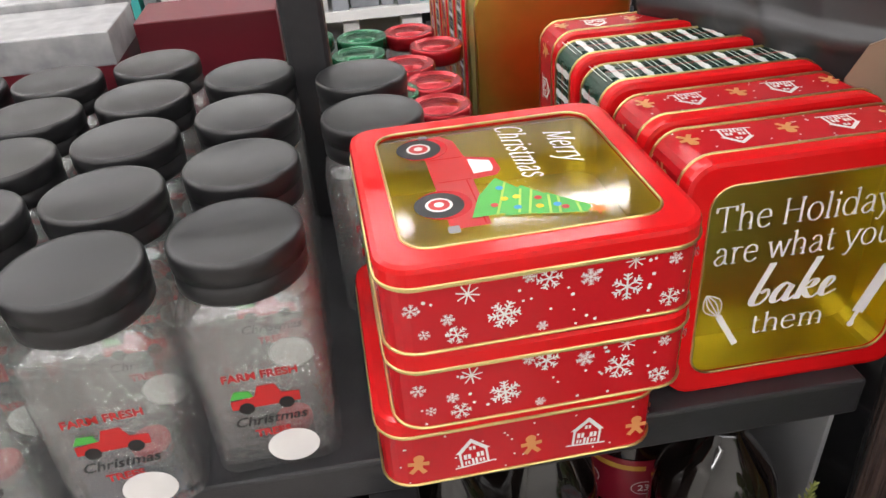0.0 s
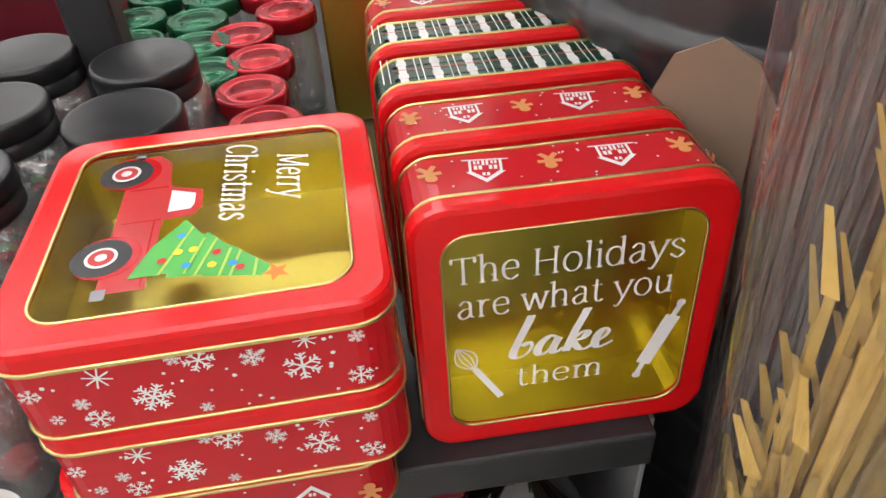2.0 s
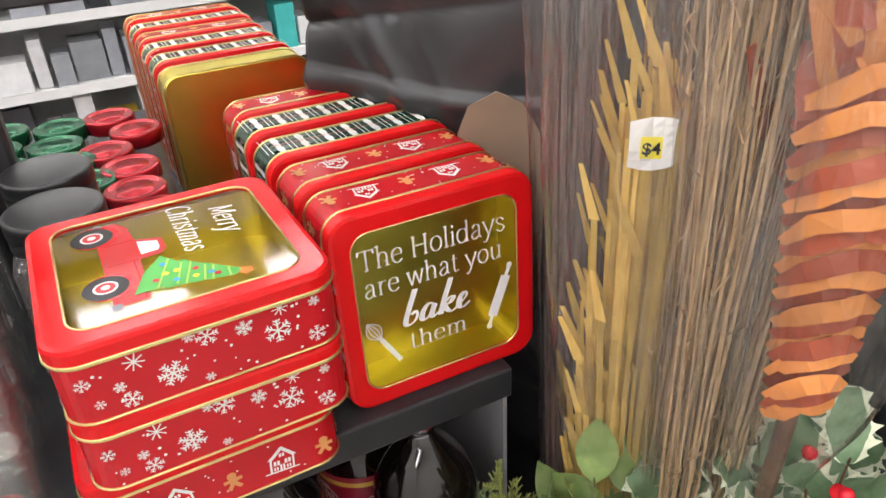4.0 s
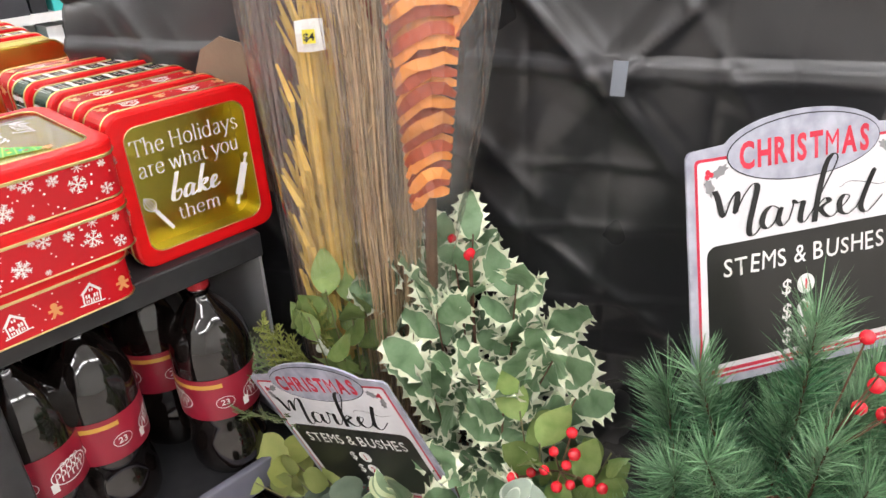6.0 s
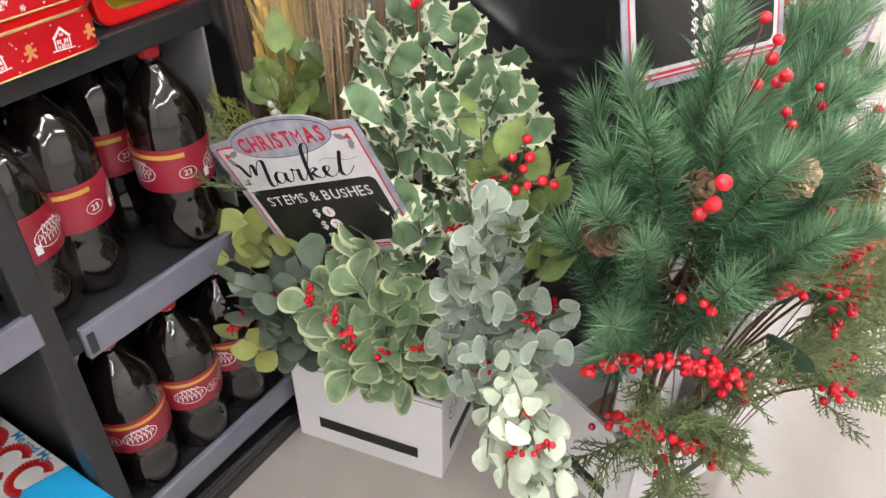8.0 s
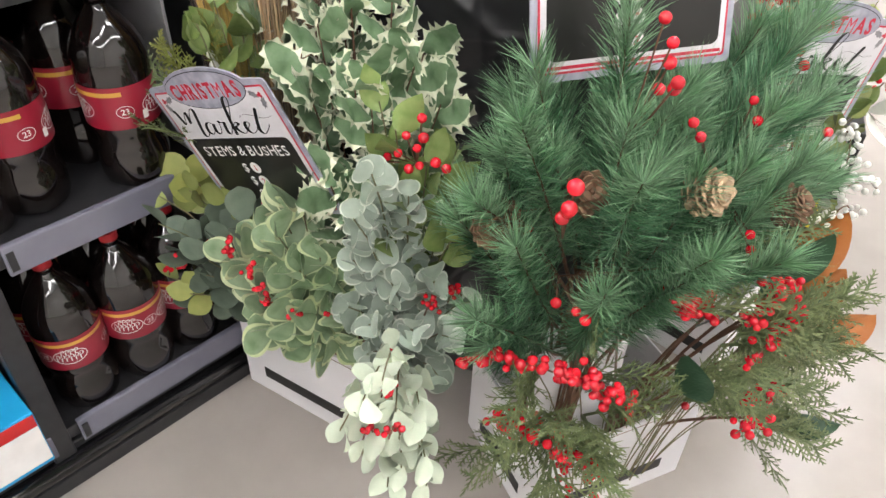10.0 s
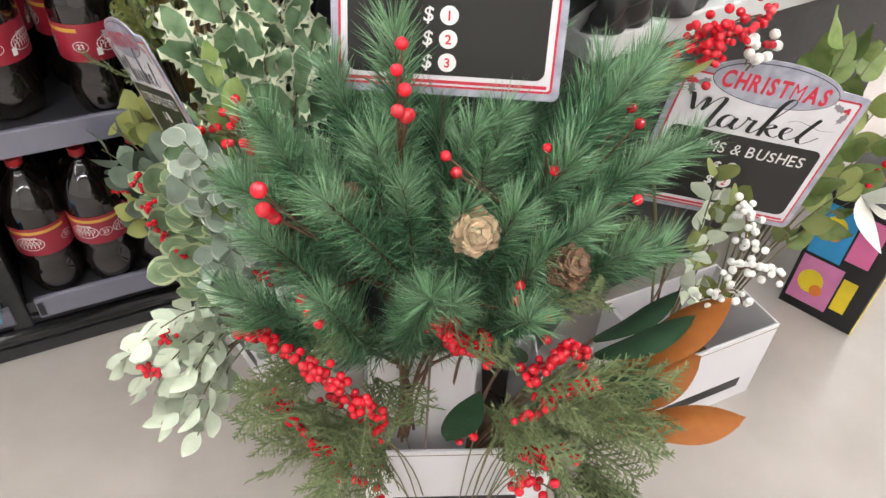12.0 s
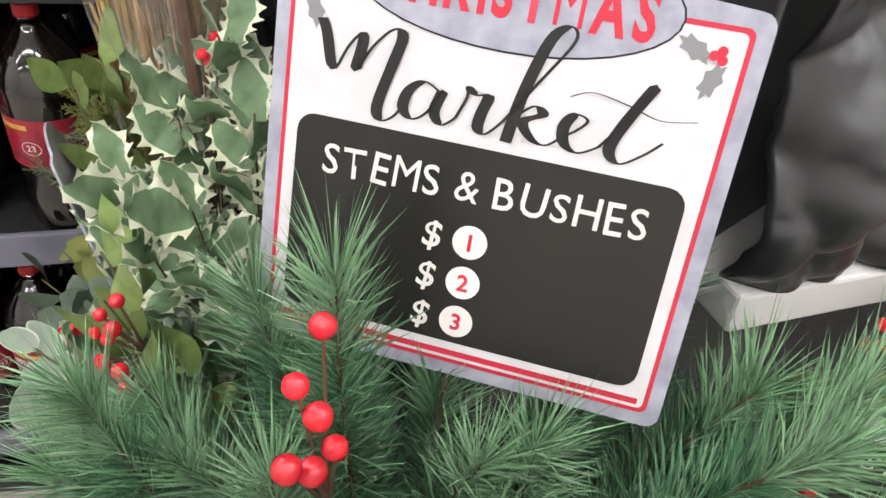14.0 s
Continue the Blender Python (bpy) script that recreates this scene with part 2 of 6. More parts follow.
def text_mesh(body, size, shear=0.0, m=None, offset=0.0, squeeze=1.0, centre=True):
    """Letters of the built-in font as a flat bmesh, moved by m."""
    cu = bpy.data.curves.new("letters", "FONT")
    cu.body, cu.size, cu.shear, cu.offset = body, size, shear, offset
    cu.resolution_u = 3
    if centre:
        cu.align_x = "CENTER"
    tmp = new("letters", cu)
    deps = bpy.context.evaluated_depsgraph_get()
    me = bpy.data.meshes.new_from_object(tmp.evaluated_get(deps))
    bm = bmesh.new()
    bm.from_mesh(me)
    bpy.data.objects.remove(tmp)
    bpy.data.curves.remove(cu)
    bpy.data.meshes.remove(me)
    bm.transform((m or Matrix()) @ Matrix.Diagonal((squeeze, 1, 1, 1)))
    return bm


def join(bm, other, mat_index=None):
    """Adds another bmesh to bm."""
    me = bpy.data.meshes.new("join")
    if mat_index is not None:
        for f in other.faces:
            f.material_index = mat_index
    other.to_mesh(me)
    other.free()
    bm.from_mesh(me)
    bpy.data.meshes.remove(me)
    return bm


def smooth_path(pts, n=5):
    """A rounded path through points (Catmull-Rom)."""
    pts = [Vector(p) for p in pts]
    out = []
    for i in range(len(pts) - 1):
        a, b, c, d = pts[max(i - 1, 0)], pts[i], pts[i + 1], pts[min(i + 2, len(pts) - 1)]
        for k in range(n):
            t = k / n
            out.append(0.5 * ((2 * b) + (c - a) * t + (2 * a - 5 * b + 4 * c - d) * t * t + (3 * b - a - 3 * c + d) * t ** 3))
    return out + [pts[-1]]


def brush(bm, pts, m, thin, thick, up=0.0):
    """A brush stroke that swells where it runs downwards."""
    path = smooth_path([(x, y) for x, y in pts])
    rows = []
    for i, p in enumerate(path):
        d = (path[min(i + 1, len(path) - 1)] - path[max(i - 1, 0)])
        d = d.normalized() if d.length else Vector((1, 0))
        w = (thin + (thick - thin) * max(0.0, -d.y) ** 1.5) / 2
        nrm = Vector((d.y, -d.x)) * w
        rows.append((bm.verts.new(m @ Vector((*(p + nrm), up))), bm.verts.new(m @ Vector((*(p - nrm), up)))))
    for (a, b), (c, e) in zip(rows, rows[1:]):
        bm.faces.new((a, c, e, b))


def pen(bm, pts, m, thin, thick, up=0.0, curved=True):
    """A broad-nib stroke: thick where it runs up or down, thin across."""
    path = smooth_path(pts) if curved else [Vector(p) for p in pts]
    rows = []
    for i, p in enumerate(path):
        d = (path[min(i + 1, len(path) - 1)] - path[max(i - 1, 0)])
        d = d.normalized() if d.length else Vector((1, 0))
        w = (thin + (thick - thin) * abs(d.y) ** 1.4) / 2
        nrm = Vector((d.y, -d.x)) * w
        rows.append((bm.verts.new(m @ Vector((*(p + nrm), up))), bm.verts.new(m @ Vector((*(p - nrm), up)))))
    for (a, b), (c, e) in zip(rows, rows[1:]):
        bm.faces.new((a, c, e, b))


def oval_path(cx, cy, rx, ry, a0=90, a1=450):
    return [(cx + rx * math.cos(radians(a0 + (a1 - a0) * k / 12)), cy + ry * math.sin(radians(a0 + (a1 - a0) * k / 12))) for k in range(13)]


def serif_stem(x, top, low=0.0, head="half"):
    """An upright with a foot serif and a flag or a full serif at its head."""
    out = [[(x, top), (x, low)], [(x - .085, low + .015), (x + .085, low + .015)]]
    out.append([(x - .1, top - .03), (x, top - .012)] if head == "half" else [(x - .085, top - .015), (x + .085, top - .015)])
    return out


SERIF = {
    "T": (.62, serif_stem(.3, .68, 0, "full") + [[(.02, .66), (.58, .66)], [(.03, .68), (.02, .54)], [(.57, .68), (.58, .54)]], []),
    "H": (.72, serif_stem(.13, .68, 0, "full") + serif_stem(.57, .68, 0, "full") + [[(.13, .36), (.57, .36)]], []),
    "M": (.86, serif_stem(.12, .68, 0, "full") + serif_stem(.72, .68, 0, "full") + [[(.12, .68), (.42, .06)], [(.42, .06), (.72, .68)]], []),
    "C": (.62, [], [oval_path(.33, .34, .27, .34, 45, 318)]),
    "h": (.56, serif_stem(.12, .72) + serif_stem(.42, .2), [[(.12, .34), (.22, .46), (.34, .46), (.42, .36), (.42, .1)]]),
    "e": (.5, [[(.08, .27), (.41, .27)]], [[(.41, .27), (.38, .42), (.25, .48), (.1, .4), (.06, .23), (.12, .06), (.27, 0), (.42, .09)]]),
    "o": (.52, [], [oval_path(.26, .24, .2, .24)]),
    "l": (.26, serif_stem(.13, .72), []),
    "i": (.26, serif_stem(.13, .48) + [[(.13, .68), (.13, .6)]], []),
    "d": (.56, serif_stem(.43, .72), [oval_path(.24, .24, .19, .24)]),
    "a": (.5, [], [[(.1, .38), (.2, .48), (.33, .44), (.37, .33), (.37, .07), (.46, .01)], [(.37, .28), (.2, .25), (.07, .13), (.15, .0), (.28, .03), (.37, .13)]]),
    "y": (.5, [[(.04, .48), (.26, .0)], [(.46, .48), (.2, -.12)], [(-.03, .47), (.13, .47)], [(.38, .47), (.53, .47)]], [[(.2, -.12), (.12, -.22), (.04, -.19)]]),
    "s": (.44, [], [[(.36, .38), (.22, .48), (.08, .38), (.18, .27), (.3, .21), (.38, .11), (.24, 0), (.06, .1)]]),
    "r": (.4, serif_stem(.13, .48), [[(.13, .3), (.22, .45), (.36, .45)]]),
    "w": (.7, [[(.05, .48), (.2, .0)], [(.2, .0), (.35, .46)], [(.35, .46), (.5, .0)], [(.5, .0), (.65, .48)], [(-.02, .47), (.14, .47)], [(.57, .47), (.72, .47)]], []),
    "t": (.36, [[(.03, .46), (.3, .46)]], [[(.15, .62), (.15, .12), (.22, .0), (.33, .05)]]),
    "u": (.57, serif_stem(.43, .48), [[(.12, .48), (.12, .14), (.21, .0), (.34, .04), (.43, .16)]]),
    "m": (.82, serif_stem(.12, .48) + serif_stem(.4, .2) + serif_stem(.68, .2), [[(.12, .34), (.21, .46), (.32, .46), (.4, .36), (.4, .1)], [(.4, .34), (.49, .46), (.6, .46), (.68, .36), (.68, .1)]]),
    "n": (.56, serif_stem(.12, .48) + serif_stem(.42, .2), [[(.12, .34), (.22, .46), (.34, .46), (.42, .36), (.42, .1)]]),
}


def serif_line(text, width, height, x, y, m, slope=0.0, thin=.026, thick=.07):
    """A centred line of serif letters fitted to a width; height is the type size."""
    total = sum(.24 if ch == " " else SERIF[ch][0] for ch in text)
    k = width / total
    bm, at_x, n = bmesh.new(), x - width / 2, 0
    for ch in text:
        if ch == " ":
            at_x += .24 * k
            continue
        adv, straight, curved = SERIF[ch]
        g = m @ Matrix.Translation((at_x, y, 0)) @ Matrix(((k, slope * height, 0, 0), (0, height, 0, 0), (0, 0, 1, 0), (0, 0, 0, 1)))
        for path in straight:
            pen(bm, path, g, thin, thick, .00002 * n, False)
            n = (n + 1) % 9
        for path in curved:
            pen(bm, path, g, thin, thick, .00002 * n)
            n = (n + 1) % 9
        at_x += adv * k
    return bm


BAKE_B = ((.2, 1.08), (.17, .85), (.12, .5), (.08, .12), (.14, .0), (.25, .04), (.32, .22), (.28, .38), (.18, .3))
BAKE_A = ((.66, .4), (.55, .48), (.45, .34), (.42, .12), (.48, .0), (.58, .1), (.67, .42), (.63, .12), (.68, .0), (.78, .12))
BAKE_K = ((.95, 1.08), (.92, .85), (.87, .5), (.83, .0))
BAKE_L = ((.85, .22), (.97, .46), (1.06, .44), (1.02, .3), (.9, .24), (1.0, .04), (1.1, .0), (1.18, .1))
BAKE_E = ((1.18, .1), (1.32, .26), (1.36, .4), (1.29, .48), (1.22, .34), (1.22, .1), (1.3, .0), (1.46, .12))

LETTER_M = ((0, 1.05), (.04, .88), (.11, .44), (.2, .75), (.285, .95), (.30, .82), (.27, .47), (.37, .8), (.5, 1.06), (.57, 1.0), (.525, .65), (.46, .2), (.45, -.02), (.5, -.1), (.58, .0), (.64, .2))
LETTER_A = ((.86, .42), (.76, .5), (.66, .36), (.63, .12), (.70, .0), (.80, .12), (.89, .44), (.85, .15), (.91, .0), (1.0, .12))
LETTER_R = ((1.0, .12), (1.06, .42), (1.05, .54), (1.12, .46), (1.2, .48), (1.17, .25), (1.16, .05), (1.22, .0), (1.32, .2))
LETTER_K = ((1.32, .2), (1.52, .8), (1.68, 1.3), (1.64, 1.46), (1.53, 1.28), (1.42, .6), (1.36, -.05))
LETTER_K2 = ((1.36, .22), (1.5, .46), (1.57, .38), (1.45, .25), (1.52, .06), (1.62, .01), (1.7, .12))
LETTER_E = ((1.7, .12), (1.82, .3), (1.86, .42), (1.78, .46), (1.72, .3), (1.74, .08), (1.84, .0), (1.96, .12))
LETTER_T = ((1.96, .12), (2.1, .5), (2.23, .98), (2.1, .5), (2.03, .12), (2.11, -.03), (2.24, .12), (2.35, .32))
LETTER_BAR = ((1.72, .66), (1.86, .76), (2.1, .68), (2.3, .58), (2.52, .64))
WORD = (LETTER_M, LETTER_A, LETTER_R, LETTER_K, LETTER_K2, LETTER_E, LETTER_T)


# ---- the setting ----
floor = part("floor", box(-5, 7, -5, 6, -0.1, 0.0), CONCRETE)
tagged(floor, "polished beige concrete shop floor", "floor", kind="structure")
ceiling = part("ceiling", box(-5, 7, -5, 6, 4.2, 4.3), CEIL_PAINT)
tagged(ceiling, "white painted shop ceiling", "ceiling", kind="structure")
for name, b in (("wall_north", (-5, 7, 6, 6.15, 0, 4.2)), ("wall_south", (-5, 7, -5.15, -5, 0, 4.2)), ("wall_west", (-5.15, -5, -5, 6, 0, 4.2)), ("wall_east", (7, 7.15, -5, 6, 0, 4.2))):
    tagged(part(name, box(*b), WALL_PAINT), "plain off-white painted shop wall", "wall", kind="structure")


def ceiling_light():
    e = thing("ceiling_light", "long white fluorescent strip light hung below the ceiling", "ceiling light", group="strip lights of the shop")
    part("diffuser", box(-1.1, 1.1, -0.09, 0.09, -0.05, 0, 0.01), LAMP, e, "bright white diffuser")
    part("housing", box(-1.12, 1.12, -0.11, 0.11, 0.0, 0.06, 0.008), METAL_WHITE, e)
    for x in (-0.9, 0.9):
        part("hanger", tube([(x, 0, 0.06), (x, 0, 0.5)], 0.004), STAKE, e)
    return e


lamp = ceiling_light()
spots = [(x, y) for y in (-3.6, -1.9, -0.2, 1.5, 3.2, 4.9) for x in (-3.4, -0.6, 2.2, 5.0)]
lamp.matrix_basis = pose(spots[0][0], spots[0][1], 3.7)
for x, y in spots[1:]:
    copy_thing(lamp, pose(x, y, 3.7))

# ---- display rack ----
rack = thing("display_rack", "black metal display rack with three tiers of shelves", "rack")
part("top_shelf", box(-0.95, 0.553, 0.678, 1.75, 0.899, 0.937, 0.003), BLACK_METAL, rack, "black shelf with a deep front lip")
for x0, x1, z, left in ((0.196, 0.565, 0.555, 0.02), (0.196, 0.565, 0.14, 0.0), (-0.95, 0.15, 0.625, 0.0), (-0.95, 0.15, 0.14, 0.0)):
    part("shelf", box(x0 - 0.02, x1, 0.662, 1.06, z - 0.03, z, 0.002), BLACK_METAL, rack)
    channel = part("price_channel", box(x0, x1 - 0.002, 0.648, 0.661, z - 0.04, z + 0.016, 0.003), CHANNEL, rack, "grey plastic price channel")
    part("clip", box(x0 + 0.004, x0 + 0.016, 0.644, 0.6475, z - 0.03, z + 0.006, 0.001), BLACK_METAL, channel)
for x in (0.157, -0.93):
    part("upright", box(x - 0.02, x + 0.02, 0.652, 0.69, 0.05, 0.899, 0.003), BLACK_METAL, rack, "black square upright")
    part("rear_upright", box(x - 0.02, x + 0.02, 1.065, 1.1, 0.05, 0.899, 0.003), BLACK_METAL, rack)
part("rear_upright", box(0.53, 0.566, 1.065, 1.1, 0.05, 0.899, 0.003), BLACK_METAL, rack)
part("side_panel", box(0.5665, 0.572, 0.72, 1.1, 0.06, 0.898, 0.001), PANEL_GREY, rack, "grey plastic side panel")
part("divider", box(0.153, 0.161, 0.691, 1.064, 0.06, 0.898), BLACK_METAL, rack)
part("back_panel", box(-0.95, 0.566, 1.101, 1.11, 0.05, 0.898), BLACK_METAL, rack)
part("base_plinth", box(-0.95, 0.57, 0.662, 1.1, 0.0, 0.098, 0.004), BLACK_METAL, rack)
part("bumper_rail", tube([(-0.95, 0.655, 0.062), (-0.2, 0.655, 0.062), (0.572, 0.655, 0.062)], 0.02, 12), BLACK_GLOSS, rack, "glossy black bumper rail", smooth=True)
part("skirting", box(-0.95, 0.571, 0.645, 0.6615, 0.0, 0.036, 0.003), BLACK_METAL, rack)
part("post", box(0.106, 0.152, 1.06, 1.104, 0.9375, 1.9, 0.006), BLACK_METAL, rack, "black square centre post")
part("crossbar", box(-0.95, 0.56, 1.035, 1.0595, 1.283, 1.318, 0.003), BLACK_METAL, rack, "black horizontal crossbar")

# ---- black plastic over a fixture beside the rack ----
NX, NY = math.cos(radians(29)), math.sin(radians(29))
C_WALL = 0.955


def sheet_wall(length, height, folds, seed, nu=110, nv=90):
    """Plastic stretched over a flat front, with creases, gathers and sags; u runs along the wall, v up."""
    rnd = random.Random(seed)
    lines = [(rnd.uniform(0, length), rnd.uniform(0.2, height), rnd.uniform(-1.5, 1.5), rnd.uniform(0.008, 0.022), rnd.uniform(0.006, 0.014) * rnd.choice((-1, 1))) for _ in range(folds)]
    bm = bmesh.new()
    rows = []
    for j in range(nv + 1):
        v = height * j / nv
        row = []
        for i in range(nu + 1):
            u = length * i / nu
            w = 0.018 * noise.noise(Vector((u * 3.1, v * 2.3, seed))) + 0.010 * noise.noise(Vector((u * 9, v * 6, seed + 3)))
            w += 0.010 * abs(noise.noise(Vector((u * 4.3 + 0.8 * v, v * 3.1 - u, seed + 5)))) + 0.004 * abs(noise.noise(Vector((u * 8 - 3 * v, v * 9, seed + 8))))
            for u0, v0, slope, wide, deep in lines:
                d = (v - v0) - slope * (u - u0)
                reach = math.exp(-((u - u0) / 0.25) ** 2)
                w += deep * reach * math.exp(-abs(d) / wide / math.sqrt(1 + slope * slope))
            row.append((u, w, v))
        rows.append(row)
    return rows


def sheet_part(rows, name, m, parent, label, thick=0.004):
    bm = bmesh.new()
    front = [[bm.verts.new(m @ Vector(p)) for p in row] for row in rows]
    for a, b in zip(front, front[1:]):
        for i in range(len(a) - 1):
            bm.faces.new((a[i], a[i + 1], b[i + 1], b[i]))
    ob = part(name, bm, BLACK_SHEET, parent, label, smooth=True)
    s = ob.modifiers.new("thickness", "SOLIDIFY")
    s.thickness, s.offset = thick, -1
    return ob


def wall_frame(u, c=C_WALL):
    """A point on the draped face: u metres along it from its front corner, going back."""
    cx, cy = 1.062, (c - NX * 1.062) / NY
    return cx - u * NY, cy + u * NX


fixture = thing("draped_fixture", "shop fixture wrapped in creased black plastic sheeting", "fixture")
cx, cy = wall_frame(0)
ang = math.degrees(math.atan2(NX, -NY))
# local u runs from the front corner to the back, w points to the walker
left_m = Matrix.Translation((cx, cy, 0)) @ Matrix(((-NY, -NX, 0, 0), (NX, -NY, 0, 0), (0, 0, 1, 0), (0, 0, 0, 1)))
rows = sheet_wall(1.16, 1.98, 26, 4, 210, 330)
# horizontal fold lines of the sheet and a taped overlap
for row in rows:
    for i, (u, w, v) in enumerate(row):
        extra = 0.0
        for v0, deep in ((0.70, 0.008), (0.80, 0.011), (0.93, 0.009), (1.03, 0.009), (1.155, 0.015), (1.31, 0.011), (1.40, 0.007), (1.46, 0.01)):
            extra += .5 * deep * math.exp(-abs(v - v0 - 0.008 * math.sin(u * 5 + v0 * 9)) / 0.006)
        for u0, deep in ((0.10, .007), (0.19, .006), (0.315, .008), (0.43, .006), (0.62, .007)):
            extra -= .5 * deep * math.exp(-abs(u - u0 - .004 * math.sin(v * 7)) / 0.006)
        # pulls that run from the tape
        for slope, reach, dp in ((1.1, .16, .010), (-.9, .13, .007), (.35, .2, .008), (-2.6, .09, .006)):
            du, dv = u - .315, v - 1.155
            extra += .6 * dp * math.exp(-abs(dv - slope * du) / math.sqrt(1 + slope * slope) / .005) * math.exp(-math.hypot(du, dv) / reach)
        if 1.0 < v < 1.17:
            extra += 0.012 * (v - 1.0) / 0.17 * (1 if u < 0.75 else 0.4)
        for uu, vv, sl, dp in ((.42, 1.22, 1.0, .02), (.30, 1.10, 1.25, .012), (.22, 1.25, -1.1, .012), (.5, 1.05, .9, .01)):
            dd = abs((v - vv) - sl * (u - uu)) / 1.4
            extra += dp * math.exp(-dd / .011) * math.exp(-((u - uu) / .13) ** 2)
        g = max(0.0, 1 - abs(v - 0.93) / 0.26)
        extra += 0.012 * g * math.sin(34 * (u + 0.55 * v)) * math.exp(-((u - 0.5) / 0.22) ** 2)
        row[i] = (u, w + extra, v)
sheet_part(rows, "sheet", left_m, fixture, "creased black plastic sheet")
part("core", box(-1.12, -0.03, 0.05, 0.6, 0.0, 1.93), BLACK_METAL, fixture).matrix_basis = Matrix.Translation((cx, cy, 0)) @ Matrix(((NY, NX, 0, 0), (-NX, NY, 0, 0), (0, 0, 1, 0), (0, 0, 0, 1)))
# the tape that holds the overlap
tx, ty = wall_frame(0.315)
tape = part("tape", box(-0.009, 0.009, -0.001, 0.001, -0.022, 0.022), TAPE, fixture, "strip of grey tape")
tape.matrix_basis = pose(tx - 0.056 * NX, ty - 0.056 * NY, 1.155, 0, 2, math.degrees(math.atan2(NX, -NY)) + 180)


# ---- cake tins ----
TIN, TIN_H = 0.203, 0.0665


def snowflake(s, kind):
    bm = bmesh.new()
    for k in range(8 if kind == 1 else 6):
        a = 2 * math.pi * k / (8 if kind == 1 else 6)
        m = Matrix.Rotation(a, 4, "Z")
        flat(bar(0, 0, 0, s, s * 0.13), m, bm)
        if kind != 1:
            for t in (0.5, 0.78):
                for sx in (-1, 1):
                    flat(bar(0, s * t, sx * s * 0.28, s * (t + 0.22), s * 0.1), m, bm, up=0.00005)
        if kind == 2:
            flat(bar(-s * 0.3, s * 0.42, s * 0.3, s * 0.42, s * 0.1), m, bm, up=0.0001)
    return bm


def house(s):
    bm = bmesh.new()
    flat([(-s * .6, 0), (s * .6, 0), (s * .6, s * .85), (s * .72, s * .85), (0, s * 1.6), (-s * .72, s * .85), (-s * .6, s * .85)], None, bm, 0)
    inner = 0.00012
    flat([(-s * .5, s * .08), (s * .5, s * .08), (s * .5, s * .82), (0, s * 1.35), (-s * .5, s * .82)], None, bm, 1, inner)
    for x0, y0, w, h in ((-.42, .45, .3, .28), (.12, .45, .3, .28), (-.13, .95, .26, .2), (-.12, .08, .24, .36), (-.42, .14, .22, .2), (.2, .14, .22, .2)):
        flat([(s * x0, s * y0), (s * (x0 + w), s * y0), (s * (x0 + w), s * (y0 + h)), (s * x0, s * (y0 + h))], None, bm, 0, inner * 2)
        flat(bar(s * (x0 + w / 2), s * y0, s * (x0 + w / 2), s * (y0 + h), s * .05), None, bm, 1, inner * 3)
    flat(bar(-s * .85, s * .03, s * .85, s * .03, s * .08), None, bm, 0, inner)
    return bm


def ginger(s):
    bm = bmesh.new()
    flat(disc(0, s * 1.15, s * .32, n=14), None, bm, 2)
    flat(bar(-s * .62, s * .75, s * .62, s * .75, s * .3), None, bm, 2, 0.00006)
    flat(bar(0, s * .95, 0, s * .4, s * .5), None, bm, 2, 0.00012)
    flat(bar(-.05 * s, s * .5, -s * .42, 0, s * .3), None, bm, 2, 0.00018)
    flat(bar(.05 * s, s * .5, s * .42, 0, s * .3), None, bm, 2, 0.00024)
    return bm


